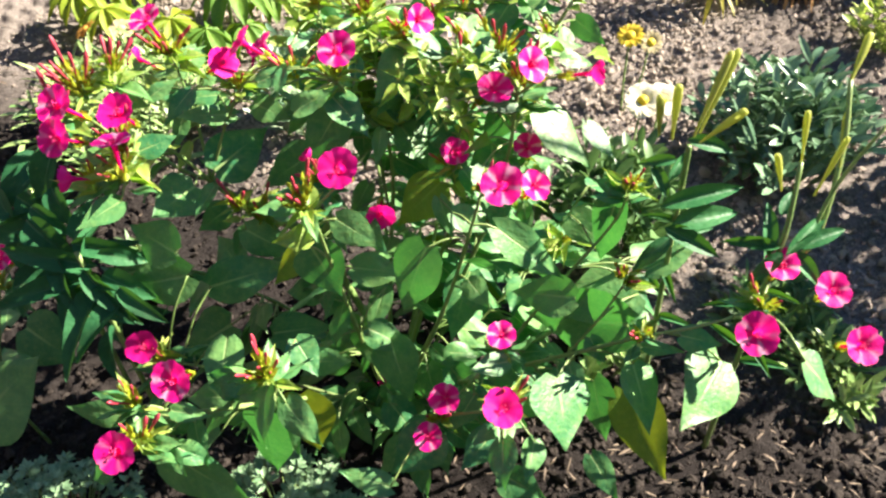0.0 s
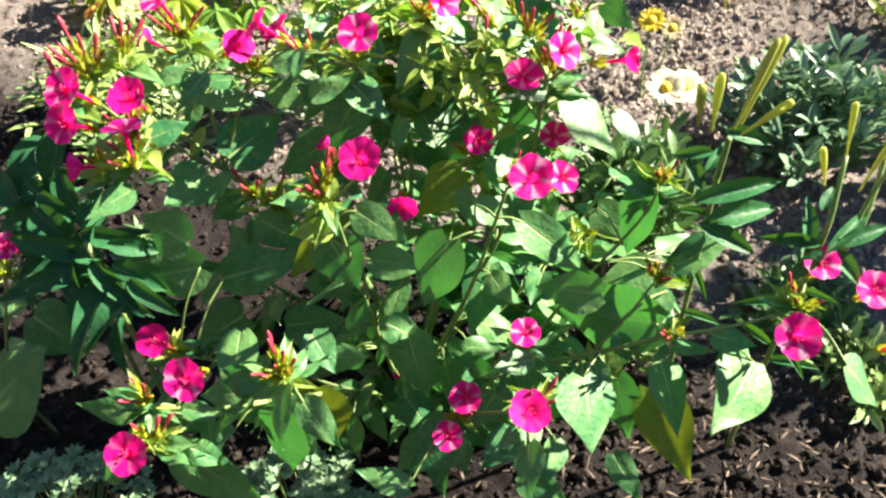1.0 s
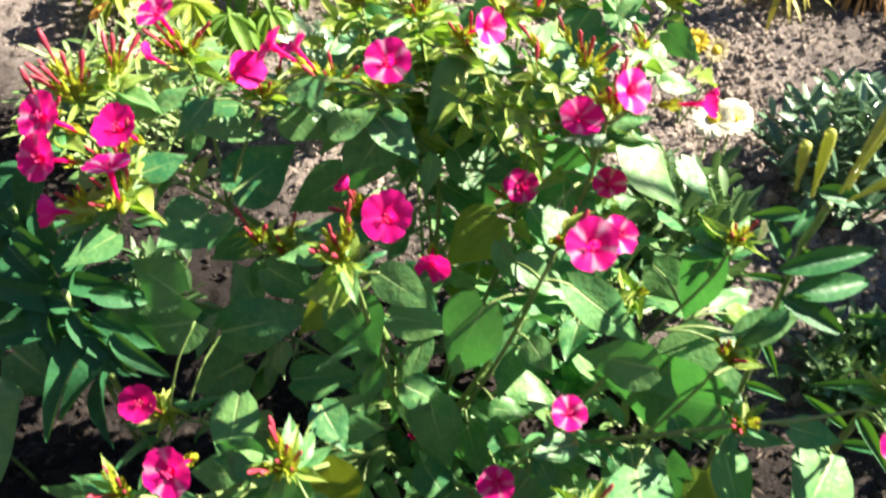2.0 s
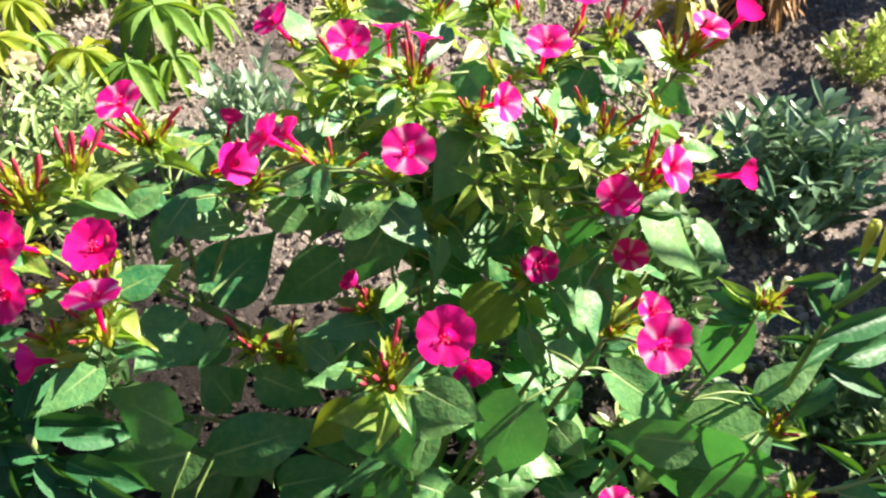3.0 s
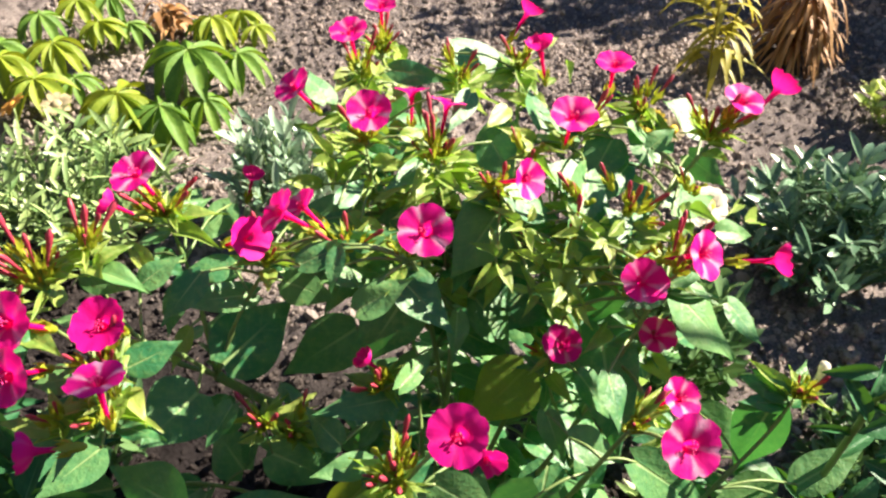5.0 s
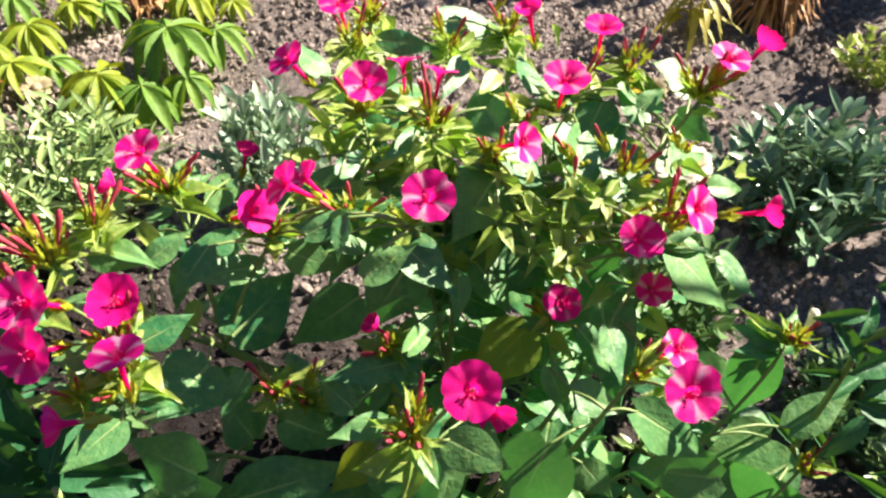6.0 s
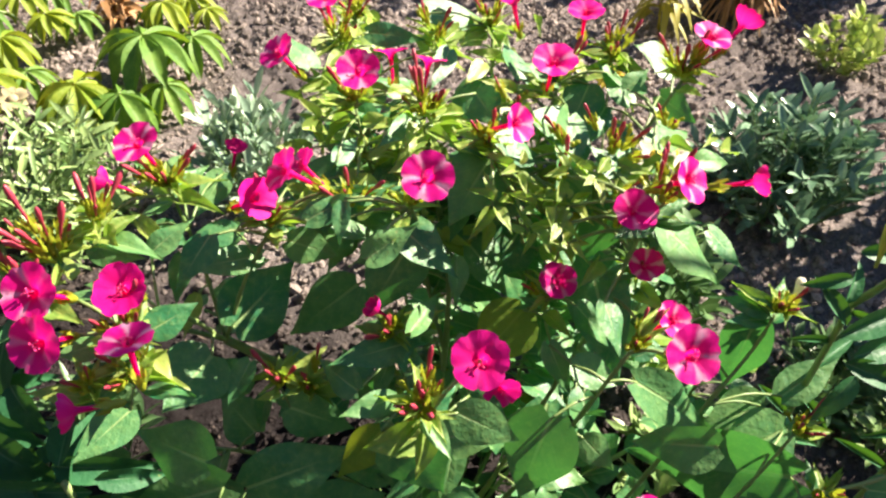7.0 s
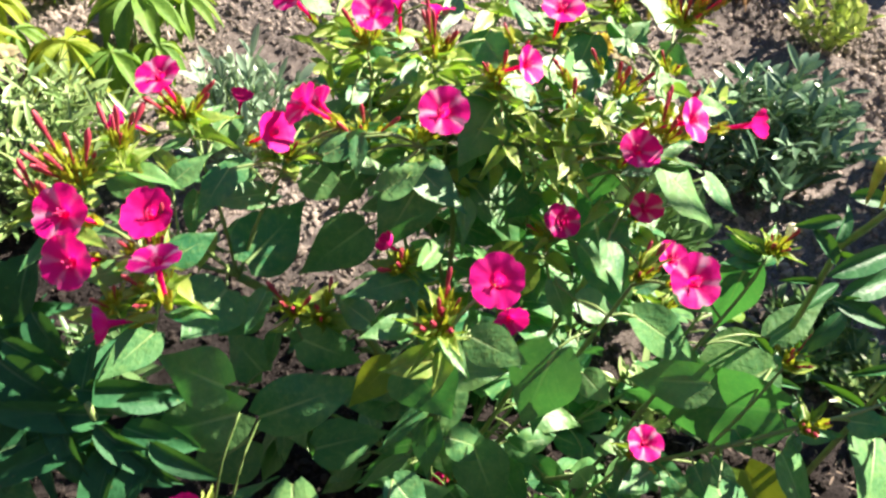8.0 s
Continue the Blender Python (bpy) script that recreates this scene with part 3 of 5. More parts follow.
for x, y, z in ((-0.250, -0.030, 0.362), (-0.235, -0.025, 0.345), (-0.220, -0.020, 0.326), (-0.204, -0.016, 0.31), (-0.185, -0.012, 0.297), (-0.165, -0.009, 0.284), (-0.275, -0.033, 0.376)):
    OPEN_FACES.append((Vector((x, y, z)), Vector((-0.05, -0.70, 0.71)), 0.012))

# the large leaves
leaf((-0.303, 0.083, 0.443), (-0.309, 0.049, 0.429), 0.024, -36)
leaf((-0.270, 0.081, 0.437), (-0.284, 0.050, 0.420), 0.022, -41)
leaf((-0.244, 0.023, 0.430), (-0.271, 0.002, 0.425), 0.019, -60)
leaf((-0.301, 0.011, 0.439), (-0.278, 0.004, 0.428), 0.018, 20, lit=True)
leaf((-0.230, -0.141, 0.372), (-0.273, -0.133, 0.385), 0.043, -56)
leaf((-0.266, -0.140, 0.424), (-0.288, -0.173, 0.419), 0.025, -23)
leaf((-0.248, -0.061, 0.381), (-0.266, -0.106, 0.379), 0.047, -27)
leaf((-0.217, -0.124, 0.311), (-0.142, -0.105, 0.340), 0.042, 47)
leaf((-0.105, -0.116, 0.382), (-0.077, -0.134, 0.347), 0.049, 53)
leaf((-0.005, -0.095, 0.381), (-0.023, -0.124, 0.329), 0.050, -8)
leaf((-0.240, -0.033, 0.381), (-0.205, 0.016, 0.401), 0.050, 48)
leaf((-0.217, -0.009, 0.434), (-0.257, -0.044, 0.453), 0.021, -33, lit=True)
leaf((-0.108, -0.008, 0.457), (-0.136, -0.038, 0.410), 0.041, -40)
leaf((-0.156, 0.024, 0.376), (-0.204, -0.006, 0.348), 0.042, -44, lit=True)
leaf((-0.117, -0.004, 0.467), (-0.077, -0.025, 0.445), 0.031, 7)
leaf((-0.067, 0.046, 0.405), (-0.035, 0.028, 0.378), 0.042, -7, lit=True)
leaf((-0.022, 0.022, 0.361), (-0.057, -0.011, 0.329), 0.046, -31, YELLOWED)
leaf((-0.027, 0.074, 0.403), (-0.051, 0.038, 0.380), 0.043, -29)
leaf((0.027, 0.039, 0.404), (0.049, -0.033, 0.354), 0.046, 16)
leaf((0.030, -0.024, 0.424), (0.043, -0.053, 0.407), 0.024, -24, lit=True)
leaf((0.010, -0.060, 0.396), (0.045, -0.062, 0.383), 0.024, 25, lit=True)
leaf((0.054, -0.067, 0.391), (0.116, -0.065, 0.344), 0.032, 39)
leaf((0.129, -0.063, 0.315), (0.072, -0.054, 0.300), 0.039, -44)
leaf((0.070, 0.033, 0.452), (0.124, 0.023, 0.412), 0.044, 9, lit=True)
leaf((0.153, 0.005, 0.385), (0.143, -0.007, 0.315), 0.036, -10)
leaf((0.042, 0.062, 0.442), (0.017, 0.041, 0.400), 0.032, -29)
leaf((-0.105, -0.130, 0.441), (-0.133, -0.146, 0.443), 0.015, -30)
leaf((-0.121, -0.099, 0.358), (-0.150, -0.118, 0.326), 0.025, -34, YELLOWED)
leaf((-0.061, -0.107, 0.417), (-0.033, -0.124, 0.397), 0.022, 44)
leaf((-0.006, -0.041, 0.394), (0.010, -0.063, 0.370), 0.017, 30)
leaf((-0.265, -0.097, 0.447), (-0.241, -0.077, 0.452), 0.021, 56)
leaf((-0.293, -0.112, 0.449), (-0.311, -0.122, 0.450), 0.018, -26)
leaf((0.192, -0.007, 0.310), (0.236, 0.019, 0.333), 0.029, 14)
leaf((-0.189, -0.082, 0.354), (-0.148, -0.078, 0.325), 0.034, 51)
leaf((-0.106, -0.049, 0.396), (-0.155, -0.075, 0.400), 0.023, -28)
leaf((-0.103, -0.063, 0.424), (-0.087, -0.025, 0.423), 0.014, 31, lit=True)
leaf((-0.281, 0.000, 0.421), (-0.284, -0.024, 0.395), 0.017, -14)
leaf((-0.323, -0.036, 0.460), (-0.292, -0.039, 0.453), 0.022, 59)
leaf((-0.237, 0.002, 0.447), (-0.266, -0.013, 0.450), 0.020, -28)
leaf((-0.196, -0.007, 0.449), (-0.163, -0.004, 0.434), 0.025, 55)
leaf((-0.157, -0.026, 0.483), (-0.128, -0.014, 0.466), 0.014, 27, lit=True)
leaf((-0.077, 0.055, 0.357), (-0.039, 0.048, 0.347), 0.026, 28)
leaf((0.001, 0.048, 0.489), (0.018, 0.031, 0.469), 0.016, 33)
leaf((-0.056, 0.063, 0.481), (-0.081, 0.021, 0.453), 0.042, -28)
leaf((-0.034, 0.067, 0.454), (-0.050, 0.044, 0.431), 0.029, -26)
leaf((0.174, -0.020, 0.312), (0.127, -0.035, 0.301), 0.039, -31)
leaf((0.027, -0.067, 0.320), (0.050, -0.081, 0.303), 0.023, 38)
leaf((-0.240, -0.029, 0.327), (-0.268, -0.048, 0.309), 0.031, -44)
leaf((-0.180, -0.288, 0.288), (-0.107, -0.311, 0.274), 0.048, 60)
leaf((-0.091, -0.267, 0.342), (-0.100, -0.270, 0.255), 0.043, 9)
leaf((-0.129, -0.156, 0.204), (-0.110, -0.180, 0.146), 0.064, 31, YELLOWED)
leaf((-0.113, -0.164, 0.307), (-0.086, -0.185, 0.290), 0.028, 9, lit=True)
leaf((-0.109, -0.158, 0.268), (-0.071, -0.150, 0.267), 0.028, 60)
leaf((0.268, -0.079, 0.281), (0.245, -0.152, 0.279), 0.061, -38, lit=True)
leaf((0.195, -0.065, 0.193), (0.242, -0.122, 0.137), 0.052, 36, YELLOWED)
leaf((0.191, -0.098, 0.276), (0.216, -0.143, 0.247), 0.042, -22, lit=True)
leaf((0.125, -0.145, 0.297), (0.146, -0.191, 0.271), 0.065, -29, lit=True)
leaf((0.160, -0.067, 0.200), (0.182, -0.088, 0.130), 0.037, 45)
leaf((0.314, -0.135, 0.363), (0.344, -0.145, 0.340), 0.040, -7, lit=True)
leaf((0.180, -0.081, 0.310), (0.078, -0.031, 0.244), 0.059, -58)
leaf((0.010, 0.019, 0.241), (0.004, -0.045, 0.207), 0.044, -2)
leaf((0.079, -0.130, 0.288), (0.052, -0.156, 0.301), 0.021, -32, lit=True)
leaf((0.020, -0.168, 0.208), (-0.015, -0.205, 0.181), 0.046, -33)
leaf((0.070, -0.146, 0.189), (0.050, -0.182, 0.179), 0.032, -26, lit=True)
leaf((-0.053, -0.083, 0.228), (-0.025, -0.121, 0.182), 0.046, 24)
leaf((-0.067, -0.136, 0.439), (-0.031, -0.142, 0.422), 0.027, 51)
leaf((0.112, 0.020, 0.344), (0.150, 0.008, 0.321), 0.033, 47)
leaf((0.187, -0.038, 0.308), (0.128, -0.068, 0.294), 0.048, -40)
leaf((-0.223, -0.143, 0.344), (-0.287, -0.161, 0.329), 0.046, -59)
leaf((0.087, -0.163, 0.282), (0.125, -0.165, 0.270), 0.025, 47)
leaf((0.170, -0.108, 0.127), (0.201, -0.143, 0.112), 0.027, 29)
leaf((-0.012, -0.225, 0.189), (-0.059, -0.227, 0.203), 0.023, -25, lit=True)
leaf((0.111, -0.135, 0.174), (0.112, -0.173, 0.164), 0.026, -32, lit=True)
leaf((-0.187, -0.163, 0.286), (-0.178, -0.216, 0.259), 0.036, 1)
leaf((-0.214, -0.283, 0.323), (-0.249, -0.296, 0.335), 0.025, -71)
leaf((-0.206, -0.280, 0.317), (-0.153, -0.274, 0.309), 0.027, 67)
leaf((0.083, -0.150, 0.123), (0.127, -0.156, 0.105), 0.038, 52)
leaf((0.049, -0.136, 0.233), (0.033, -0.163, 0.210), 0.026, -20)
leaf((-0.094, -0.056, 0.223), (-0.070, -0.089, 0.183), 0.039, 29)
leaf((0.001, 0.093, 0.500), (-0.003, 0.032, 0.488), 0.028, -36, lit=True)
leaf((-0.043, 0.091, 0.482), (-0.022, 0.072, 0.462), 0.028, -15, lit=True)
leaf((0.115, 0.054, 0.429), (0.145, 0.044, 0.405), 0.023, 6, lit=True)
leaf((0.012, -0.021, 0.415), (0.037, -0.034, 0.394), 0.024, -4, lit=True)
leaf((0.030, 0.046, 0.488), (0.044, 0.086, 0.489), 0.015, 32, lit=True)
leaf((-0.077, 0.054, 0.442), (-0.081, 0.020, 0.436), 0.017, -37, lit=True)
leaf((-0.064, 0.055, 0.451), (-0.043, 0.046, 0.435), 0.030, -12, lit=True)
leaf((0.013, 0.095, 0.484), (0.006, 0.054, 0.479), 0.020, -36, lit=True)
leaf((0.049, 0.084, 0.482), (0.031, 0.094, 0.498), 0.028, 3, lit=True)
leaf((-0.164, 0.027, 0.495), (-0.153, 0.062, 0.495), 0.014, 30, lit=True)
leaf((0.007, 0.106, 0.474), (-0.027, 0.101, 0.497), 0.044, -10, lit=True)
leaf((-0.050, 0.046, 0.506), (-0.014, 0.058, 0.484), 0.026, 20, lit=True)
leaf((-0.000, 0.059, 0.492), (0.015, 0.047, 0.478), 0.027, -14, lit=True)
leaf((0.090, 0.175, 0.500), (0.058, 0.170, 0.521), 0.037, -18, lit=True)
leaf((0.085, 0.176, 0.472), (0.115, 0.164, 0.456), 0.024, 60)
leaf((-0.035, 0.162, 0.489), (-0.046, 0.195, 0.505), 0.029, 31)
leaf((-0.070, 0.106, 0.508), (-0.053, 0.084, 0.496), 0.029, 35)
leaf((0.020, 0.148, 0.496), (0.005, 0.113, 0.475), 0.031, -13)
leaf((-0.123, 0.255, 0.498), (-0.067, 0.301, 0.474), 0.033, 37, lit=True)
leaf((-0.185, 0.119, 0.493), (-0.143, 0.119, 0.487), 0.018, 49)
leaf((-0.204, 0.139, 0.503), (-0.220, 0.159, 0.519), 0.027, 22)
leaf((-0.168, 0.209, 0.500), (-0.122, 0.211, 0.496), 0.020, 55)
leaf((0.059, 0.062, 0.501), (0.100, 0.112, 0.484), 0.021, 31, lit=True)
leaf((0.036, 0.146, 0.477), (0.014, 0.089, 0.478), 0.021, -40, lit=True)
leaf((-0.009, 0.033, 0.479), (0.016, 0.023, 0.465), 0.019, 51)
leaf((0.035, 0.045, 0.486), (0.016, 0.052, 0.502), 0.024, -2, lit=True)
leaf((0.058, 0.010, 0.475), (0.030, -0.023, 0.486), 0.016, -39, lit=True)
leaf((-0.095, 0.181, 0.503), (-0.103, 0.137, 0.497), 0.018, -34, lit=True)
leaf((-0.114, 0.098, 0.490), (-0.135, 0.054, 0.494), 0.016, -37, lit=True)
leaf((-0.167, 0.104, 0.490), (-0.140, 0.099, 0.480), 0.022, 52)

# smaller leaves between them
leaf((-0.055, -0.096, 0.130), (-0.017, -0.123, 0.116), 0.036, 12)
leaf((-0.192, -0.078, 0.194), (-0.134, -0.063, 0.206), 0.042, 25)
leaf((-0.262, -0.057, 0.165), (-0.313, -0.084, 0.135), 0.062, -36)
leaf((-0.530, -0.093, 0.130), (-0.463, -0.113, 0.109), 0.069, 44)
leaf((-0.245, -0.033, 0.242), (-0.280, -0.008, 0.258), 0.039, -35)
leaf((-0.071, -0.034, 0.252), (-0.078, -0.080, 0.228), 0.025, 1)
leaf((0.046, 0.125, 0.507), (0.061, 0.138, 0.518), 0.016, 23)
leaf((-0.122, 0.008, 0.486), (-0.099, 0.006, 0.482), 0.013, 29)
leaf((-0.197, -0.000, 0.451), (-0.211, 0.013, 0.464), 0.016, -24)

# open flowers
flower(-0.095, -0.029, 0.530, size=0.0172)
flower(-0.205, -0.027, 0.503, (0.70, -0.30, 0.55))
flower(0.038, -0.015, 0.502, (0.15, -0.45, 0.75), 0.0158)
flower(0.069, -0.013, 0.527, (0.62, -0.40, 0.60))
flower(0.119, 0.009, 0.512, (0.92, -0.05, 0.25), 0.0150, HALF)
flower(0.000, 0.000, 0.419, (0.0, -0.55, 0.80), 0.0150)
flower(0.064, 0.018, 0.423, (0.0, -0.45, 0.80), 0.0150)
flower(-0.056, -0.144, 0.498, (0.0, -0.60, 0.75), 0.0180)
flower(-0.040, -0.105, 0.420, (0.25, -0.75, 0.15), 0.0140)
flower(0.064, -0.116, 0.481, (0.15, -0.60, 0.70), 0.0180)
flower(0.080, -0.029, 0.416, (0.35, -0.35, 0.80), 0.0160)
flower(-0.266, -0.106, 0.495, (0.05, -0.55, 0.80), 0.0172)
flower(-0.252, -0.138, 0.490, (-0.08, 0.20, 0.96), 0.0178)
flower(-0.307, -0.126, 0.509, (-0.15, -0.60, 0.75), 0.0185)
flower(-0.298, -0.149, 0.492, (-0.10, -0.70, 0.60), 0.0175)
flower(-0.268, -0.182, 0.481, (-0.85, -0.35, 0.10), 0.0145, HALF, 0.8)
flower(0.070, -0.123, 0.316, (0.0, -0.30, 0.90), 0.0150)
flower(0.028, -0.168, 0.267, size=0.0165)
flower(0.017, -0.190, 0.231, size=0.0160)
flower(0.091, -0.233, 0.364, (0.15, -0.35, 0.85), 0.0160)
flower(-0.153, -0.281, 0.385, (0.05, -0.70, 0.65), 0.0175)
flower(-0.256, -0.196, 0.294, (0.1, -0.65, 0.70), 0.0165)
flower(-0.170, -0.339, 0.372, (0.05, -0.65, 0.70), 0.0172)
flower(0.296, -0.053, 0.387, (0.05, -0.35, 0.85), 0.0168)
flower(0.269, -0.146, 0.397, (-0.05, -0.65, 0.70), 0.0185)
flower(0.340, -0.060, 0.373, (0.10, -0.45, 0.80), 0.0170)
flower(0.361, -0.107, 0.362, (0.25, -0.50, 0.70), 0.0175)
flower(-0.287, -0.007, 0.528, (-0.20, -0.30, 0.90), 0.0172)
flower(-0.355, 0.050, 0.447, (-0.85, -0.10, 0.45), 0.0150, HALF)
flower(-0.304, 0.200, 0.375, (0.25, 0.15, 0.95), 0.0150, HALF)
flower(-0.189, -0.019, 0.522, (-0.65, -0.25, 0.60), 0.0165)
flower(-0.185, 0.010, 0.505, (-0.55, -0.10, 0.75), 0.0150)
flower(-0.146, 0.190, 0.495, (-0.10, 0.45, 0.85), 0.0165)
flower(-0.110, 0.156, 0.508, (0.10, 0.45, 0.85), 0.0160)
flower(-0.152, 0.073, 0.542, (0.05, -0.55, 0.78), 0.0172)
flower(-0.015, 0.097, 0.544, (0.05, -0.30, 0.90), 0.0175)
flower(-0.039, 0.032, 0.532, (0.70, -0.40, 0.50), 0.0160)
flower(0.097, 0.118, 0.559, (0.20, -0.15, 0.95), 0.0165)
flower(0.125, 0.140, 0.560, (0.55, 0.45, 0.60), 0.0160, HALF)
flower(-0.225, 0.124, 0.525, (-0.45, -0.30, 0.80), 0.0165)
flower(-0.205, 0.215, 0.530, (-0.10, -0.25, 0.95), 0.0172)
flower(-0.196, 0.293, 0.520, (0.0, -0.20, 0.95), 0.0165)
flower(-0.059, 0.291, 0.530, (0.45, 0.35, 0.80), 0.0155, HALF)
flower(-0.045, 0.203, 0.540, (-0.25, 0.10, 0.95), 0.0155, HALF)
flower(0.014, 0.188, 0.540, (0.0, -0.10, 1.0), 0.0165)
flower(-0.130, -0.045, 0.425, (-0.65, -0.05, 0.65), 0.0120, HALF)
flower(-0.081, -0.044, 0.097, (0.0, -0.5, 0.5), 0.0110, HALF)

# sprigs at the tips of the limbs
sprig(0.042, -0.078, 0.440, 4, 2)
sprig(0.163, 0.002, 0.398, 5, 3)
sprig(-0.086, -0.150, 0.456, 9, 2, 0.026)
sprig(-0.106, 0.074, 0.505, 9, 4, 0.028)
sprig(-0.094, -0.246, 0.362, 8, 3, 0.024, (0.1, -0.4, 1))
sprig(-0.186, -0.290, 0.357, 4, 3)
sprig(0.192, -0.101, 0.320, 4, 3)
sprig(0.170, -0.074, 0.357, 5, 3)
sprig(-0.280, 0.006, 0.480, 7, 3, 0.024)
sprig(-0.268, -0.112, 0.455, 7, 4, 0.026)
sprig(-0.263, -0.128, 0.440, 3, 3, 0.022)
sprig(-0.285, -0.140, 0.440, 2, 2, 0.020)
sprig(-0.176, -0.071, 0.360, 4, 3, 0.022)
sprig(-0.305, -0.050, 0.490, 6, 2, 0.024, (-0.2, 0.1, 1), 1.15)
sprig(-0.322, -0.074, 0.482, 11, 2, 0.032, (-0.25, 0.1, 1), 1.15)
sprig(-0.338, -0.092, 0.470, 7, 2, 0.026, (-0.35, 0.0, 1), 1.1)
sprig(0.058, 0.008, 0.487, 10, 6, 0.034, (0.2, 0.0, 1))
sprig(0.030, 0.055, 0.490, 6, 5, 0.034)
sprig(-0.005, 0.138, 0.502, 8, 4, 0.026)
sprig(0.082, 0.120, 0.522, 7, 5, 0.026)
sprig(-0.005, 0.035, 0.470, 1, 7, 0.030)
sprig(0.032, 0.028, 0.476, 1, 7, 0.030)
sprig(0.000, 0.065, 0.488, 2, 6, 0.028)
sprig(0.070, 0.075, 0.505, 2, 6, 0.028)
sprig(-0.040, 0.090, 0.500, 2, 6, 0.028)
sprig(0.040, 0.170, 0.505, 6, 3, 0.024)
sprig(-0.205, -0.010, 0.466, 4, 3)
sprig(-0.150, 0.000, 0.478, 5, 3, 0.022)
sprig(-0.112, -0.010, 0.487, 3, 4)
sprig(-0.192, 0.200, 0.490, 6, 5, 0.030)
sprig(-0.160, 0.092, 0.500, 4, 4, 0.024)
sprig(-0.110, 0.215, 0.490, 6, 4, 0.030)
sprig(-0.190, 0.277, 0.478, 6, 4, 0.026)
sprig(-0.062, 0.268, 0.482, 6, 4, 0.026)
sprig(-0.006, 0.012, 0.386, 2, 2)
sprig(-0.011, 0.041, 0.455, 1, 8, 0.026)
sprig(-0.002, 0.032, 0.432, 1, 8, 0.026)
sprig(0.062, 0.036, 0.395, 2, 3)
sprig(-0.058, 0.050, 0.500, 4, 3)
sprig(0.286, -0.074, 0.352, 5, 4, 0.024)
sprig(0.068, -0.114, 0.284, 2, 3)
sprig(0.020, -0.164, 0.222, 3, 2)
sprig(0.092, -0.214, 0.334, 5, 3)
sprig(-0.170, -0.316, 0.346, 4, 3)
sprig(-0.246, -0.184, 0.264, 2, 2)
sprig(-0.118, -0.047, 0.400, 4, 3)
sprig(-0.195, -0.075, 0.375, 4, 3)
sprig(-0.070, -0.035, 0.090, 1, 3)
sprig(0.105, 0.020, 0.300, 1, 3)
sprig(0.040, 0.060, 0.330, 1, 4)


def fill_leaves(count, low, high, sizes, pool, reach, odd=0.0, back=-9.0, front=9.0):
    """Leaves along the shoots between two heights, clear of the flowers' faces."""
    spots = [p for p in SHOOTS if low < p.z < high and back < p.y < front]
    for _ in range(count):
        p = RNG.choice(spots)
        out = Vector((p.x - BASE.x, p.y - BASE.y, 0))
        a = math.atan2(out.y, out.x) + RNG.gauss(0, 1.0)
        d = Vector((math.cos(a), math.sin(a), RNG.uniform(-0.95, 0.15))).normalized()
        foot = p + d * RNG.uniform(0.006, reach)
        size = RNG.uniform(*sizes)
        if foot.x < -0.17 and foot.y > -0.04 and RNG.random() < 0.75:
            continue
        if foot.x > 0.0 and foot.y < 0.10 and RNG.random() < 0.35:
            continue
        if foot.x > 0.02 and foot.z > 0.24 and RNG.random() < 0.75:
            continue
        if foot.z + d.z * size < 0.02 or not clear(foot + d * size * 0.5):
            continue
        bank = RNG.uniform(-25, 25)
        if foot.y < -0.03 and foot.z < 0.42:
            up = (Vector((0, 0, 1)) - d * d.z).normalized()
            bank = min((bank, 35.0, -35.0), key=lambda b: abs((Matrix.Rotation(radians(b), 3, d) @ up).dot(SUN_TO)))
        leaf(foot, foot + d * size, size * RNG.uniform(0.55, 0.8), bank, YELLOWED if RNG.random() < odd else pool, 0.05, False)


fill_leaves(380, 0.03, 0.32, (0.030, 0.054), LEAVES, 0.04, 0.0, front=0.06)
fill_leaves(260, 0.05, 0.46, (0.036, 0.064), LEAVES, 0.04, 0.03, back=0.06)
fill_leaves(300, 0.28, 0.48, (0.024, 0.044), LEAVES, 0.03, 0.02, front=0.10)
fill_leaves(200, 0.40, 0.55, (0.018, 0.036), YOUNG, 0.02)


def lime_shoot(x, y, z, count):
    """A young side shoot: narrow lime leaves in a loose star, tilted to the sun."""
    p = Vector((x, y, z))
    n = Vector((0.42, -0.30, 0.86))
    turn = RNG.uniform(0, 6.28)
    side = n.orthogonal().normalized()
    for k in range(count):
        a = turn + k * 2.4
        d = (side * math.cos(a) + n.cross(side) * math.sin(a) + n * RNG.uniform(-0.2, 0.35)).normalized()
        size = RNG.uniform(0.014, 0.026)
        b = p + d * 0.003 - n * RNG.uniform(0.0, 0.012)
        part("leaf", RNG.choice(YOUNG), bush, m=frame_of(b, d, n, size, size * RNG.uniform(0.30, 0.48), size))
    foot = joint(p, 0.12)
    if foot is not None:
        petiole(foot, p - n * 0.010, bush, 0.0011)


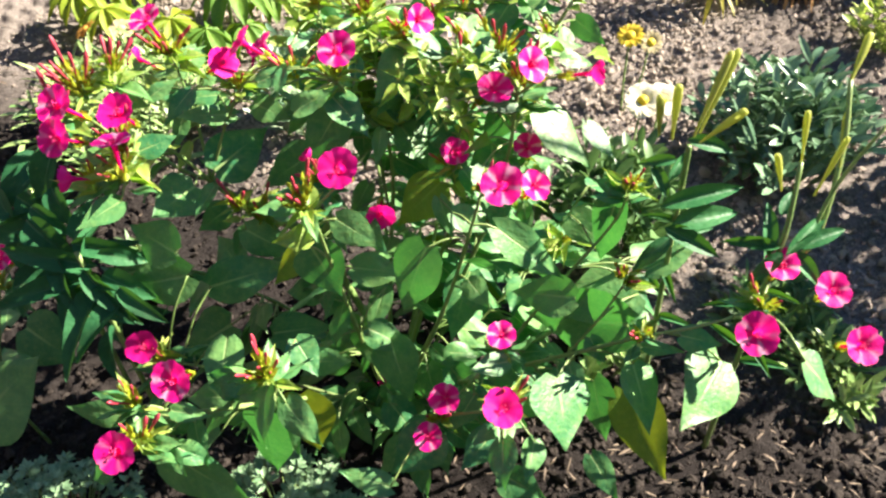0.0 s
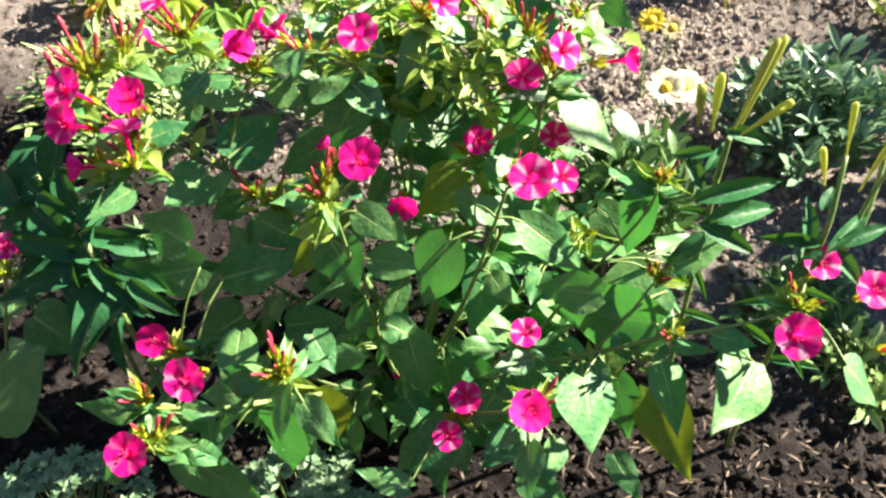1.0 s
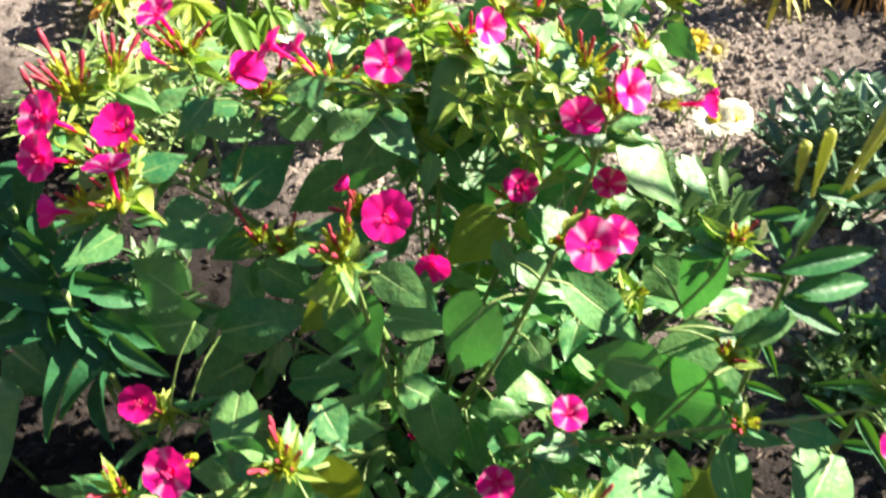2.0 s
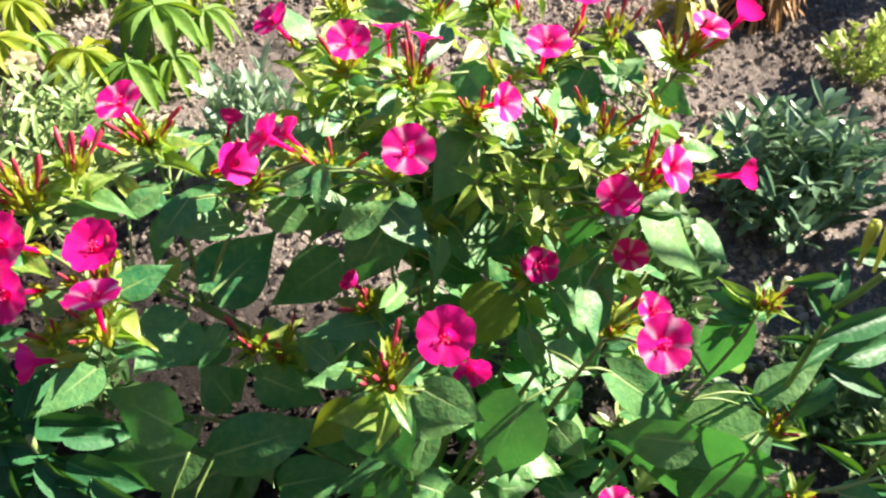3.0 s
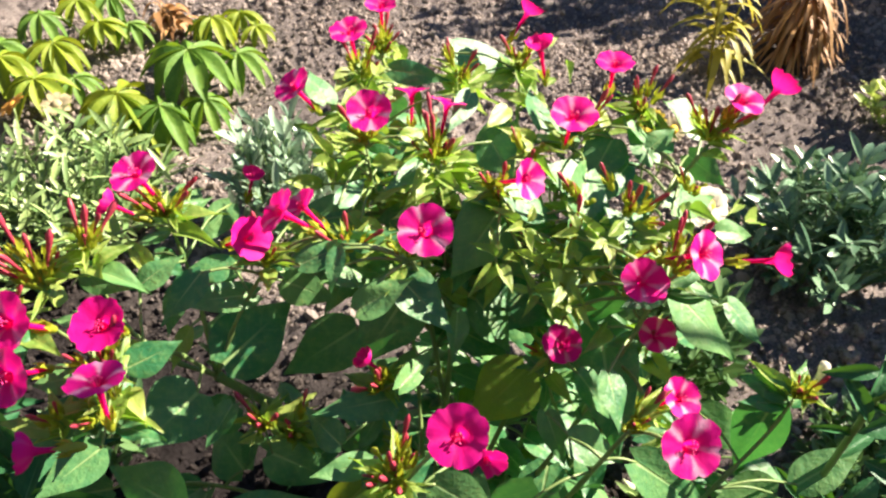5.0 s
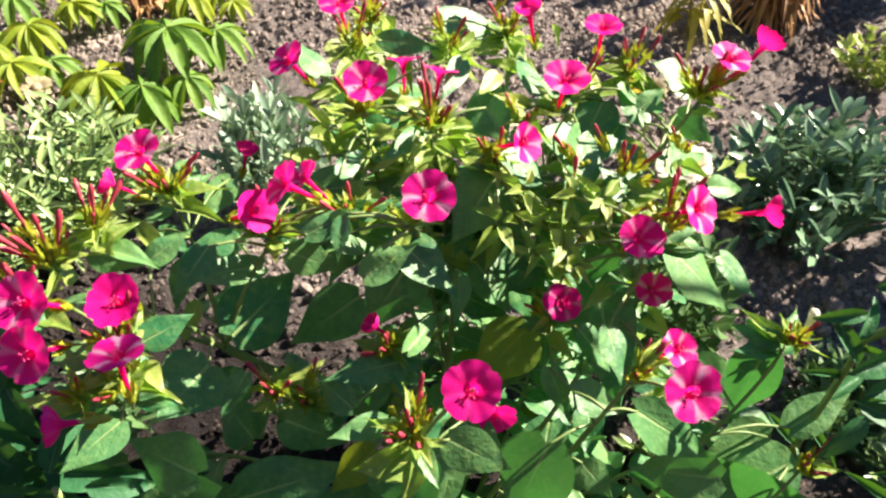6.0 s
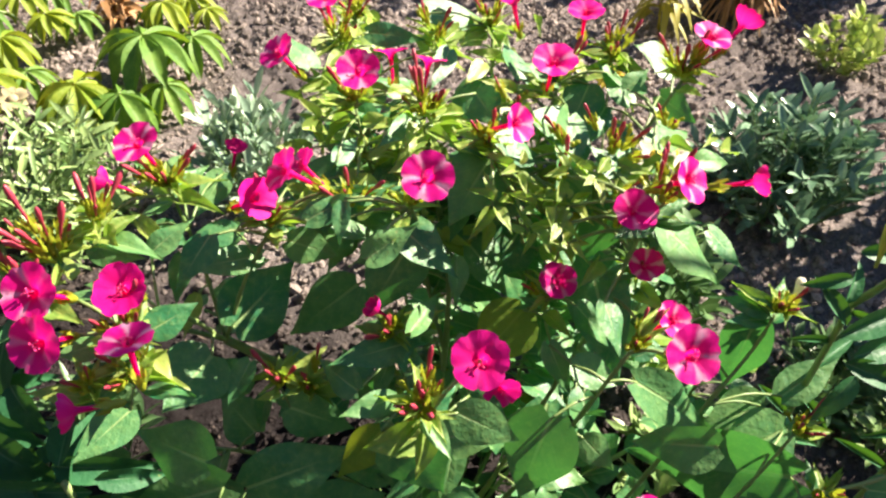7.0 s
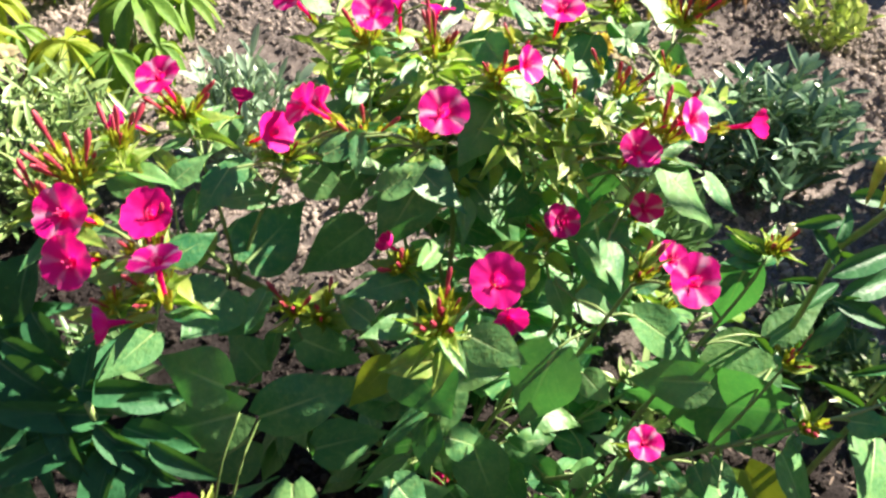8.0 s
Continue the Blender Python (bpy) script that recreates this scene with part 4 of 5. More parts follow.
def sun_leaves(x, y, z, count, spread, sizes, pool, lean=(0.52, -0.2, 0.83), room=-0.005):
    """Leaves of a shoot that have turned their faces towards the light."""
    for _ in range(count):
        p = Vector((x, y, z)) + Vector((RNG.gauss(0, 1), RNG.gauss(0, 1), RNG.gauss(0, 0.6))) * spread
        n = (Vector(lean).normalized() + Vector((RNG.gauss(0, 1), RNG.gauss(0, 1), RNG.gauss(0, 1))) * 0.15).normalized()
        a = RNG.uniform(0, 6.28)
        side = n.orthogonal().normalized()
        d = side * math.cos(a) + n.cross(side) * math.sin(a)
        size = RNG.uniform(*sizes)
        if joint(p, 0.060) is None:
            continue
        if not (clear(p + d * size * 0.5, room) and clear(p, room) and clear(p + d * size, room)):
            continue
        up = Vector((0, 0, 1)) - d * d.z
        up.normalize()
        bank = math.degrees(math.atan2(up.cross(n).dot(d), up.dot(n)))
        leaf(p, p + d * size, size * (RNG.uniform(0.34, 0.54) if pool is YOUNG else RNG.uniform(0.5, 0.7)), bank, pool, 0.05, False)


for x, y, z in ((0.010, 0.080, 0.490), (-0.030, 0.030, 0.475), (0.050, 0.020, 0.470), (0.020, -0.030, 0.445), (0.040, 0.110, 0.500)):
    sun_leaves(x, y, z, 16, 0.026, (0.026, 0.042), LEAVES, (0.56, -0.20, 0.80))
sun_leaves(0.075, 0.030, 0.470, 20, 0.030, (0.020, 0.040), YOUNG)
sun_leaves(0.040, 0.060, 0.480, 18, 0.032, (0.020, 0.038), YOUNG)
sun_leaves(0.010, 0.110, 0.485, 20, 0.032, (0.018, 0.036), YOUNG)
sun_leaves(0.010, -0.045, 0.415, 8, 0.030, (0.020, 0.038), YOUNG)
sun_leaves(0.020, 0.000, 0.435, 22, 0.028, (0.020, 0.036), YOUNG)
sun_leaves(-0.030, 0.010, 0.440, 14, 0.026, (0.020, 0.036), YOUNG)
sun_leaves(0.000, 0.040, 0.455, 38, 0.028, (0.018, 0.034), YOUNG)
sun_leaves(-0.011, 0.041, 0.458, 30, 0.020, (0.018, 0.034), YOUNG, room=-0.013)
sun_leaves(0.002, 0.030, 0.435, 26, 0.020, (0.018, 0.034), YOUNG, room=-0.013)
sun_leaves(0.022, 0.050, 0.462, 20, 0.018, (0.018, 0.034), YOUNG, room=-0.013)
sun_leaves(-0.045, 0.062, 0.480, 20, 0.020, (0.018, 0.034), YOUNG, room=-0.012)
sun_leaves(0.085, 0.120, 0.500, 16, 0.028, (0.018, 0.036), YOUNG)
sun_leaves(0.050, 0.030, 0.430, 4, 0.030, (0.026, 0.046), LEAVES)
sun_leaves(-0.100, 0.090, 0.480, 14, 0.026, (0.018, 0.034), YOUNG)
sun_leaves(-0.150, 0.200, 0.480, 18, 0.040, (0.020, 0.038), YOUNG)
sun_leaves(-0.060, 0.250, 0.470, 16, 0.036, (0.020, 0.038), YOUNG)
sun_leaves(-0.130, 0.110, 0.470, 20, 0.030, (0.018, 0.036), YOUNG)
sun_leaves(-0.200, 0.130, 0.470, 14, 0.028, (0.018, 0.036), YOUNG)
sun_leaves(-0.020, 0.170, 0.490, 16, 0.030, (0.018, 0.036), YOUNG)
sun_leaves(-0.150, 0.010, 0.440, 10, 0.024, (0.026, 0.042), LEAVES, (0.1, -0.45, 0.85))
sun_leaves(-0.150, -0.050, 0.440, 8, 0.024, (0.024, 0.038), LEAVES, (0.1, -0.45, 0.85))
sun_leaves(-0.210, -0.040, 0.420, 8, 0.024, (0.024, 0.038), LEAVES, (0.1, -0.45, 0.85))
sun_leaves(-0.190, -0.010, 0.450, 5, 0.024, (0.026, 0.042), LEAVES)
for x, y, z in ((-0.200, -0.040, 0.465), (-0.160, -0.030, 0.480), (-0.120, -0.040, 0.475), (-0.240, -0.050, 0.450), (-0.180, -0.090, 0.420)):
    sun_leaves(x, y, z, 30, 0.024, (0.022, 0.038), LEAVES, (-0.1, -0.60, 0.78))
sun_leaves(-0.170, 0.060, 0.420, 20, 0.036, (0.024, 0.044), LEAVES, (0.1, -0.45, 0.85))
sun_leaves(-0.100, 0.040, 0.420, 14, 0.034, (0.024, 0.044), LEAVES, (0.1, -0.45, 0.85))
sun_leaves(-0.040, 0.060, 0.430, 14, 0.034, (0.022, 0.042), LEAVES, (0.2, -0.40, 0.85))
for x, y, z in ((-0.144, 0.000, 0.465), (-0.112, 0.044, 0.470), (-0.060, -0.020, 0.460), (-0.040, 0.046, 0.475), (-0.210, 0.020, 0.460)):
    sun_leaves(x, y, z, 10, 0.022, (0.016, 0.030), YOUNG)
sun_leaves(-0.280, 0.000, 0.460, 8, 0.022, (0.018, 0.034), YOUNG)

for x, y, z in ((-0.017, 0.006, 0.487), (-0.007, -0.002, 0.477), (-0.023, -0.006, 0.475), (0.003, -0.001, 0.462), (-0.049, 0.004, 0.489), (0.016, 0.022, 0.500), (-0.000, 0.023, 0.503), (-0.035, 0.021, 0.506), (0.002, 0.009, 0.488)):
    lime_shoot(x, y, z, 5)


# ---- neighbouring plants ----
LEAFLET_MAT = leaf_material("lupin_leaflet", rgb(0.060, 0.170, 0.028), rgb(0.150, 0.280, 0.042), rgb(0.20, 0.36, 0.02), rough=0.5, share=0.28, side=1.0, gloss=0.22)
LEAFLET_PALE = leaf_material("lupin_leaflet_pale", rgb(0.12, 0.22, 0.018), rgb(0.25, 0.33, 0.026), rgb(0.36, 0.46, 0.02), rough=0.5, share=0.30, side=1.0, gloss=0.25)
PINK_GREEN = blade_material("pink_foliage", rgb(0.030, 0.095, 0.040), rgb(0.14, 0.26, 0.090), rgb(0.13, 0.26, 0.05), 0.36, 0.28)
PINK_BLUE = blade_material("pink_foliage_blue", rgb(0.007, 0.052, 0.026), rgb(0.240, 0.400, 0.230), rgb(0.08, 0.22, 0.08), 0.26, 0.10)
PINK_LIME = blade_material("pink_foliage_lime", rgb(0.035, 0.125, 0.030), rgb(0.35, 0.48, 0.170), rgb(0.24, 0.38, 0.08), 0.36, 0.12)
PINK_PALE = blade_material("pink_foliage_pale", rgb(0.035, 0.125, 0.070), rgb(0.400, 0.540, 0.360), rgb(0.30, 0.44, 0.26), 0.34, 0.18)
LIME = blade_material("lime_foliage", rgb(0.18, 0.32, 0.05), rgb(0.58, 0.68, 0.20), rgb(0.38, 0.50, 0.06), 0.4, 0.2)
HERB = blade_material("herb_foliage", rgb(0.050, 0.150, 0.062), rgb(0.300, 0.460, 0.260), rgb(0.09, 0.20, 0.05), 0.5, 0.14)
YELLOW_STRAP = blade_material("yellow_strap", rgb(0.24, 0.26, 0.03), rgb(0.52, 0.46, 0.06), rgb(0.5, 0.48, 0.04), 0.5, 0.3)
DRY = blade_material("dry_leaves", rgb(0.16, 0.065, 0.018), rgb(0.58, 0.34, 0.12), rgb(0.45, 0.22, 0.05), 0.6, 0.15)
POD = plain_material("pod_lime", rgb(0.30, 0.40, 0.050), rgb(0.66, 0.68, 0.170), 0.5, 150.0, 0.45)
WHITE_PETAL = plain_material("white_petal", rgb(0.80, 0.76, 0.52), rgb(0.86, 0.84, 0.68), 0.55, 300.0, 0.25)
YELLOW = plain_material("yellow_petal", rgb(0.72, 0.52, 0.02), rgb(0.82, 0.66, 0.05), 0.55, 300.0, 0.25)
ORANGE = plain_material("orange_petal", rgb(0.70, 0.28, 0.03), rgb(0.80, 0.48, 0.08), 0.6, 300.0, 0.25)
CREAM = plain_material("faded_petal", rgb(0.38, 0.33, 0.15), rgb(0.55, 0.48, 0.28), 0.7, 300.0, 0.2)

LEAFLETS = [lance_leaf("leaflet_blade", LEAFLET_MAT, RNG, RNG.uniform(0.55, 0.95), 0.28, 8, 0.60) for _ in range(3)]
PALE_LEAFLETS = [lance_leaf("pale_leaflet_blade", LEAFLET_PALE, RNG, RNG.uniform(0.45, 0.8), 0.28, 8, 0.6) for _ in range(2)]
LEAF_SEED = leaf_material("seed_stalk_leaf", rgb(0.014, 0.095, 0.034), rgb(0.045, 0.170, 0.060), rgb(0.10, 0.30, 0.02), rough=0.46, side=1.0, gloss=0.30)
SEED_LANCES = [lance_leaf("seed_lance_blade", LEAF_SEED, RNG, RNG.uniform(0.15, 0.5), 0.35, 10, 0.40) for _ in range(4)]
LANCES = [lance_leaf("lance_blade", LEAF_LANCE, RNG, RNG.uniform(0.15, 0.45), 0.3, 10, 0.38) for _ in range(4)]


class Foliage:
    """Many small leaves gathered into one mesh."""

    def __init__(self, home):
        self.home, self.verts, self.faces = Vector(home), [], []

    def blade(self, foot, d, size, width, droop=0.2, rows=4, peak=0.5):
        x = d.normalized()
        up = Vector((0, 0, 1)) if abs(x.z) < 0.95 else Vector((RNG.uniform(-1, 1), RNG.uniform(-1, 1), 0.2))
        z = (up - x * up.dot(x)).normalized()
        z = Matrix.Rotation(RNG.uniform(-0.7, 0.7), 3, x) @ z
        y = z.cross(x)
        o = len(self.verts)
        for i in range(rows + 1):
            t = i / rows
            half = width * (0.18 + math.sin(math.pi * min(1.0, t ** (math.log(0.5) / math.log(peak)))) * 0.42) * (1 if t < 0.98 else 0.1)
            p = foot + x * (size * t) - Vector((0, 0, droop * size * t * t)) - self.home
            self.verts += [p - y * half + z * half * 0.35, p, p + y * half + z * half * 0.35]
        for i in range(rows):
            for k in range(2):
                a = o + i * 3 + k
                self.faces.append((a, a + 3, a + 4, a + 1))

    def stalk(self, points, r0, r1, sides=5):
        v, f = tube(spline(points, 3), r0, r1, sides)
        o = len(self.verts)
        self.verts += [p - self.home for p in v]
        self.faces += [tuple(i + o for i in face) for face in f]

    def mesh(self, name, mat):
        return mesh_of(name, self.verts, self.faces, [mat])


def pink_tuft(x, y, r, h, shoots, mat, label, leaf_len=0.036, leaf_w=0.0075, per=9, open_=0.75):
    """A low cushion of narrow paired leaves on many short shoots."""
    plant = thing("pink_cushion", x, y, soil_height(x, y), label, "garden plant", "leafy cushions in the bed")
    home = place_of(plant)
    leaves, stalks = Foliage(home), Foliage(home)
    for _ in range(shoots):
        a, q = RNG.uniform(0, 6.28), math.sqrt(RNG.random())
        foot = home + Vector((math.cos(a) * q * r * 0.45, math.sin(a) * q * r * 0.45, 0))
        tall = h * (1 - 0.55 * q * q) * RNG.uniform(0.7, 1.12)
        top = home + Vector((math.cos(a) * q * r, math.sin(a) * q * r, tall))
        mid = (foot + top) / 2 + Vector((0, 0, tall * 0.15))
        stalks.stalk([foot, mid, top], 0.0012, 0.0007, 4)
        for k in range(per):
            t = 0.10 + 0.90 * (k // 2 * 2 + 1) / per
            p = foot.lerp(top, t) + Vector((0, 0, tall * 0.15 * 4 * t * (1 - t)))
            b = RNG.uniform(0, 6.28)
            d = (top - foot).normalized() * open_ + Vector((math.cos(b), math.sin(b), RNG.uniform(0.0, 0.7))) * 0.8
            size = leaf_len * RNG.uniform(0.6, 1.15)
            leaves.blade(p, d, size, leaf_w * RNG.uniform(0.75, 1.2), RNG.uniform(0.0, 0.35))
    part("foliage", leaves.mesh("foliage", mat), plant, kind="stuff")
    part("stem", stalks.mesh("stem", STEM), plant, kind="stuff")
    return plant


def lupin(x, y, stalks, label, pale=0.25):
    """Palmate leaves on long stalks: (dx, dy, height, radius) each."""
    plant = thing("lupin", x, y, 0, label, "garden plant", "lupins")
    home = place_of(plant)
    for dx, dy, z, size in stalks:
        top = home + Vector((dx, dy, z))
        line = spline([home + Vector((dx * 0.15, dy * 0.15, 0)), home + Vector((dx * 0.5, dy * 0.5, z * 0.75)), top], 4)
        v, f = tube(line, 0.0024, 0.0016, 6)
        st = part("leaf_stalk", mesh_of("leaf_stalk", [p - home for p in v], f, [STEM]), plant)
        n, ph = RNG.randint(9, 11), RNG.uniform(0, 6.28)
        pool = PALE_LEAFLETS if RNG.random() < pale else LEAFLETS
        tilt = Vector((RNG.uniform(-0.3, 0.3), RNG.uniform(-0.5, 0.1), 0))
        for k in range(n):
            a = ph + 6.28 * k / n + RNG.uniform(-0.1, 0.1)
            d = Vector((math.cos(a), math.sin(a), RNG.uniform(-0.35, 0.08))) + tilt * 0.3
            long = size * RNG.uniform(0.85, 1.02)
            part("leaflet", RNG.choice(pool), st, m=frame_of(top, d, Vector((0, 0, 1)), long, long * 0.36, long), inverse=Matrix.Translation(-home))
    return plant


def lance_plant(name, x, y, top, leaves, label, lean=(0, 0), size=(0.07, 0.10), start=0.25, wide=0.24, pool=None):
    """One upright stem set with long pointed leaves."""
    plant = thing(name, x, y, 0, label, "garden plant")
    home = place_of(plant)
    tip = home + Vector((lean[0], lean[1], top))
    line = spline([home, home.lerp(tip, 0.5) + Vector((0, 0, 0.01)), tip], 6)
    v, f = tube(line, 0.0032, 0.0024, 8)
    part("stem", mesh_of("stem", [p - home for p in v], f, [STEM]), plant)
    for k in range(leaves):
        t = start + (1 - start) * (k + 0.5) / leaves
        p = home.lerp(tip, t)
        a = k * 2.4 + RNG.uniform(-0.3, 0.3)
        d = Vector((math.cos(a), math.sin(a), 0.15 + 0.9 * max(0.0, t - 0.6)))
        long = RNG.uniform(*size) * (1.0 if t < 0.85 else 0.75)
        part("leaf", RNG.choice(pool or LANCES), plant, m=frame_of(p, d, Vector((-0.25, -0.42, 0.87)) if pool else Vector((-0.40, -0.55, 0.72)), long, long * wide * RNG.uniform(0.85, 1.15), long))
    return plant


def lance(plant, base, tip, width, bank, pool=None):
    """A long pointed leaf from foot to tip, with its neck running in to the stem."""
    base, tip = Vector(base), Vector(tip)
    axis = tip - base
    x = axis.normalized()
    n = Vector((0, 0, 1)) - x * x.z
    n = Matrix.Rotation(radians(bank), 3, x) @ n.normalized()
    n = n - SUN_TO * max(0.0, n.dot(SUN_TO) - (0.25 if pool else 0.08))
    size = axis.length
    part("leaf", RNG.choice(pool or LANCES), plant, m=frame_of(base - axis * 0.12, axis, n, size * 1.18, width * 1.05, size))


def pod(plant, foot, tip, r=0.0048):
    """A long upright capsule, ribbed and blunt at its tip."""
    foot, tip = Vector(foot), Vector(tip)
    home = place_of(plant)
    prof = [(0.30, 0), (0.42, 0.12), (0.50, 0.3), (0.8, 0.45), (1.0, 0.62), (1.08, 0.8), (1.05, 0.93), (0.8, 0.985), (0.3, 1.0)]
    verts, faces = lathe(prof, 12, lambda a, i: (1 + 0.09 * math.cos(3 * a), 0.0))
    long = (tip - foot).length
    m = toward(foot - home, tip - foot) @ Matrix.Diagonal((r, r, long, 1))
    part("pod", mesh_of("pod", [m @ Vector(v) for v in verts], faces, [POD]), plant, "upright lime green seed pod")


def petal_head(parent, at, face, r, petals, mat, eye_mat, eye=0.34, wide=0.34, label=""):
    """A daisy-like head: petals round a domed eye."""
    at, face = Vector(at), Vector(face).normalized()
    home = place_of(parent)
    m = Matrix.Translation(at - home) @ face.to_track_quat("Z", "Y").to_matrix().to_4x4()
    verts, faces = lathe([(eye * r, -0.05 * r), (eye * r, 0.06 * r), (eye * 0.7 * r, 0.16 * r), (eye * 0.3 * r, 0.2 * r), (0.01 * r, 0.21 * r)], 14)
    head = part("flower_head", mesh_of("flower_head", [m @ Vector(v) for v in verts], faces, [eye_mat]), parent, label)
    for k in range(petals):
        a = 6.283 * k / petals + RNG.uniform(-0.06, 0.06)
        verts, faces = [], []
        lift = RNG.uniform(-0.12, 0.12)
        for i in range(6):
            t = i / 5
            half = wide * r * (0.4 + 0.75 * math.sin(math.pi * min(1, 0.12 + t * 0.8))) * (0.5 if i < 5 else 0.32)
            for s in (-1, 0, 1):
                p = Vector((eye * 0.6 * r + t * r * 0.75, half * s, (lift * t + 0.10 * math.sin(t * 2.5)) * r - 0.04 * r * (s == 0)))
                verts.append(m @ (Matrix.Rotation(a, 3, "Z") @ p))
        for i in range(5):
            for s in range(2):
                q = i * 3 + s
                faces.append((q, q + 3, q + 4, q + 1))
        part("petal", mesh_of("petal", verts, faces, [mat]), head)
    return head


def stalk_part(plant, points, r0, r1, mat=None, name="stem"):
    home = place_of(plant)
    v, f = tube(spline(points, 5), r0, r1, 7)
    return part(name, mesh_of(name, [p - home for p in v], f, [mat or STEM]), plant)


# a second four o'clock plant at the edge of the bed
SHOOTS.clear()
main_bush = bush
bush = thing("flowering_bush", -0.50, -0.17, 0, "young four o'clock plant with broad leaves and one magenta flower", "flowering plant")
limb([(-0.50, -0.17, 0), (-0.505, -0.175, 0.09), (-0.49, -0.17, 0.17), (-0.47, -0.14, 0.26)], 0.0042, 0.0022)
leaf((-0.497, -0.229, 0.131), (-0.440, -0.174, 0.189), 0.092, 30)
leaf((-0.50, -0.16, 0.12), (-0.56, -0.11, 0.11), 0.05, 10)
leaf((-0.50, -0.19, 0.10), (-0.55, -0.25, 0.08), 0.05, -10)
leaf((-0.49, -0.14, 0.20), (-0.52, -0.09, 0.21), 0.035, -10)
sprig(-0.468, -0.135, 0.258, 3, 3)
flower(-0.462, -0.127, 0.300, (0.2, -0.5, 0.8), 0.0165)

# leafy cushions
pink_tuft(0.425, 0.62, 0.165, 0.20, 112, PINK_BLUE, "cushion of narrow blue-green leaves, sunlit, on bare soil", 0.052, 0.0112, 8, 0.60)
pink_tuft(-0.74, 0.46, 0.185, 0.17, 86, PINK_LIME, "dense cushion of narrow pale green leaves in the sun", 0.056, 0.0072, 11, 0.50)
pink_tuft(-0.42, 0.57, 0.115, 0.19, 46, PINK_PALE, "grey-green tuft of upright narrow leaves behind the bush", 0.054, 0.0098, 10, 1.1)
pink_tuft(0.16, 0.33, 0.12, 0.20, 80, PINK_GREEN, "leafy green foot of the white daisies", 0.045, 0.012, 9)
pink_tuft(0.40, 0.24, 0.085, 0.07, 45, PINK_GREEN, "low patch of narrow green leaves on soil", 0.040, 0.008, 8)
pink_tuft(0.47, 0.16, 0.07, 0.06, 22, PINK_LIME, "low patch of narrow pale green weeds on dug soil", 0.045, 0.0075, 8)
pink_tuft(0.17, 0.10, 0.06, 0.07, 18, PINK_LIME, "small patch of narrow pale weeds under the bush", 0.045, 0.0080, 8)
pink_tuft(0.675, 1.09, 0.085, 0.13, 26, LIME, "small lime green bushy plant on grey soil", 0.034, 0.014, 8)
pink_tuft(-0.50, 0.10, 0.07, 0.08, 26, PINK_GREEN, "small tuft of narrow green leaves under the bush", 0.04, 0.008, 8)

# shrubs out of sight, added only to throw dappled shade on the soil
shrub = pink_tuft(1.27, 1.86, 0.30, 0.75, 110, PINK_GREEN, "unseen tall leafy shrub, added to shade the far soil", 0.055, 0.022, 14)
shrub.name = "garden_shrub"
shrub = pink_tuft(0.88, 2.02, 0.26, 1.05, 100, PINK_GREEN, "unseen broad leafy shrub, added to shade the soil at the back", 0.060, 0.024, 14)
shrub.name = "garden_shrub"
shrub = pink_tuft(1.07, 0.67, 0.27, 0.75, 110, PINK_GREEN, "unseen leafy shrub, added to shade the soil on the right", 0.055, 0.022, 12)
shrub.name = "garden_shrub"


def shade_crown(x, y, z, r, twigs, label):
    """An added shade caster out of sight: a bare stem with a small loose crown about the height z."""
    plant = thing("shade_crown", x, y, soil_height(x, y), label, "shrub", "shrubs beside the bed")
    home = place_of(plant)
    fork = Vector((x, y, z - r * 0.9))
    v, f = tube(spline([home, home.lerp(fork, 0.5) + Vector((0.008, -0.006, 0)), fork], 5), 0.006, 0.004, 8)
    part("trunk", mesh_of("trunk", [p - home for p in v], f, [STEM]), plant)
    leaves, stalks = Foliage(home), Foliage(home)
    for _ in range(twigs):
        a, b, q = RNG.uniform(0, 6.28), RNG.uniform(-0.9, 1.0), RNG.uniform(0.55, 1.08)
        top = Vector((x, y, z)) + Vector((math.cos(a) * math.sqrt(1 - b * b), math.sin(a) * math.sqrt(1 - b * b), b)) * (r * q)
        stalks.stalk([fork, fork.lerp(top, 0.5) + Vector((0, 0, 0.02)), top], 0.0018, 0.0009, 4)
        for k in range(8):
            p = fork.lerp(top, 0.45 + 0.075 * k)
            c = RNG.uniform(0, 6.28)
            leaves.blade(p, Vector((math.cos(c), math.sin(c), RNG.uniform(-0.5, 0.5))), RNG.uniform(0.035, 0.060), RNG.uniform(0.016, 0.024), RNG.uniform(0.0, 0.4))
    part("crown", leaves.mesh("crown", PINK_GREEN), plant, kind="stuff")
    part("twig", stalks.mesh("twig", STEM), plant, kind="stuff")


# invented crown on the sun's line, there to shade the front left
shade_crown(0.77, 0.43, 1.38, 0.080, 8, "unseen tall shrub with a small loose green crown, added to shade the front left")

# lupins
lupin(-0.72, 0.84, [(0.02, 0.01, 0.14, 0.105), (0.01, -0.11, 0.09, 0.085), (0.08, 0.09, 0.1, 0.075), (-0.04, 0.09, 0.1, 0.08), (0.06, -0.04, 0.07, 0.07)], "lupin with drooping green palmate leaves", 0.0)
lupin(-0.79, 0.75, [(0.01, -0.03, 0.11, 0.095), (-0.04, 0.02, 0.08, 0.075), (0.05, -0.05, 0.06, 0.06)], "small lupin with yellowing palmate leaves", 1.0)
lupin(-0.97, 0.8, [(-0.02, 0.07, 0.11, 0.075), (0.01, -0.05, 0.10, 0.075), (-0.07, -0.02, 0.12, 0.08), (0.04, 0.02, 0.07, 0.06), (-0.13, 0.06, 0.10, 0.075)], "sunlit lupin with pale green palmate leaves", 0.6)
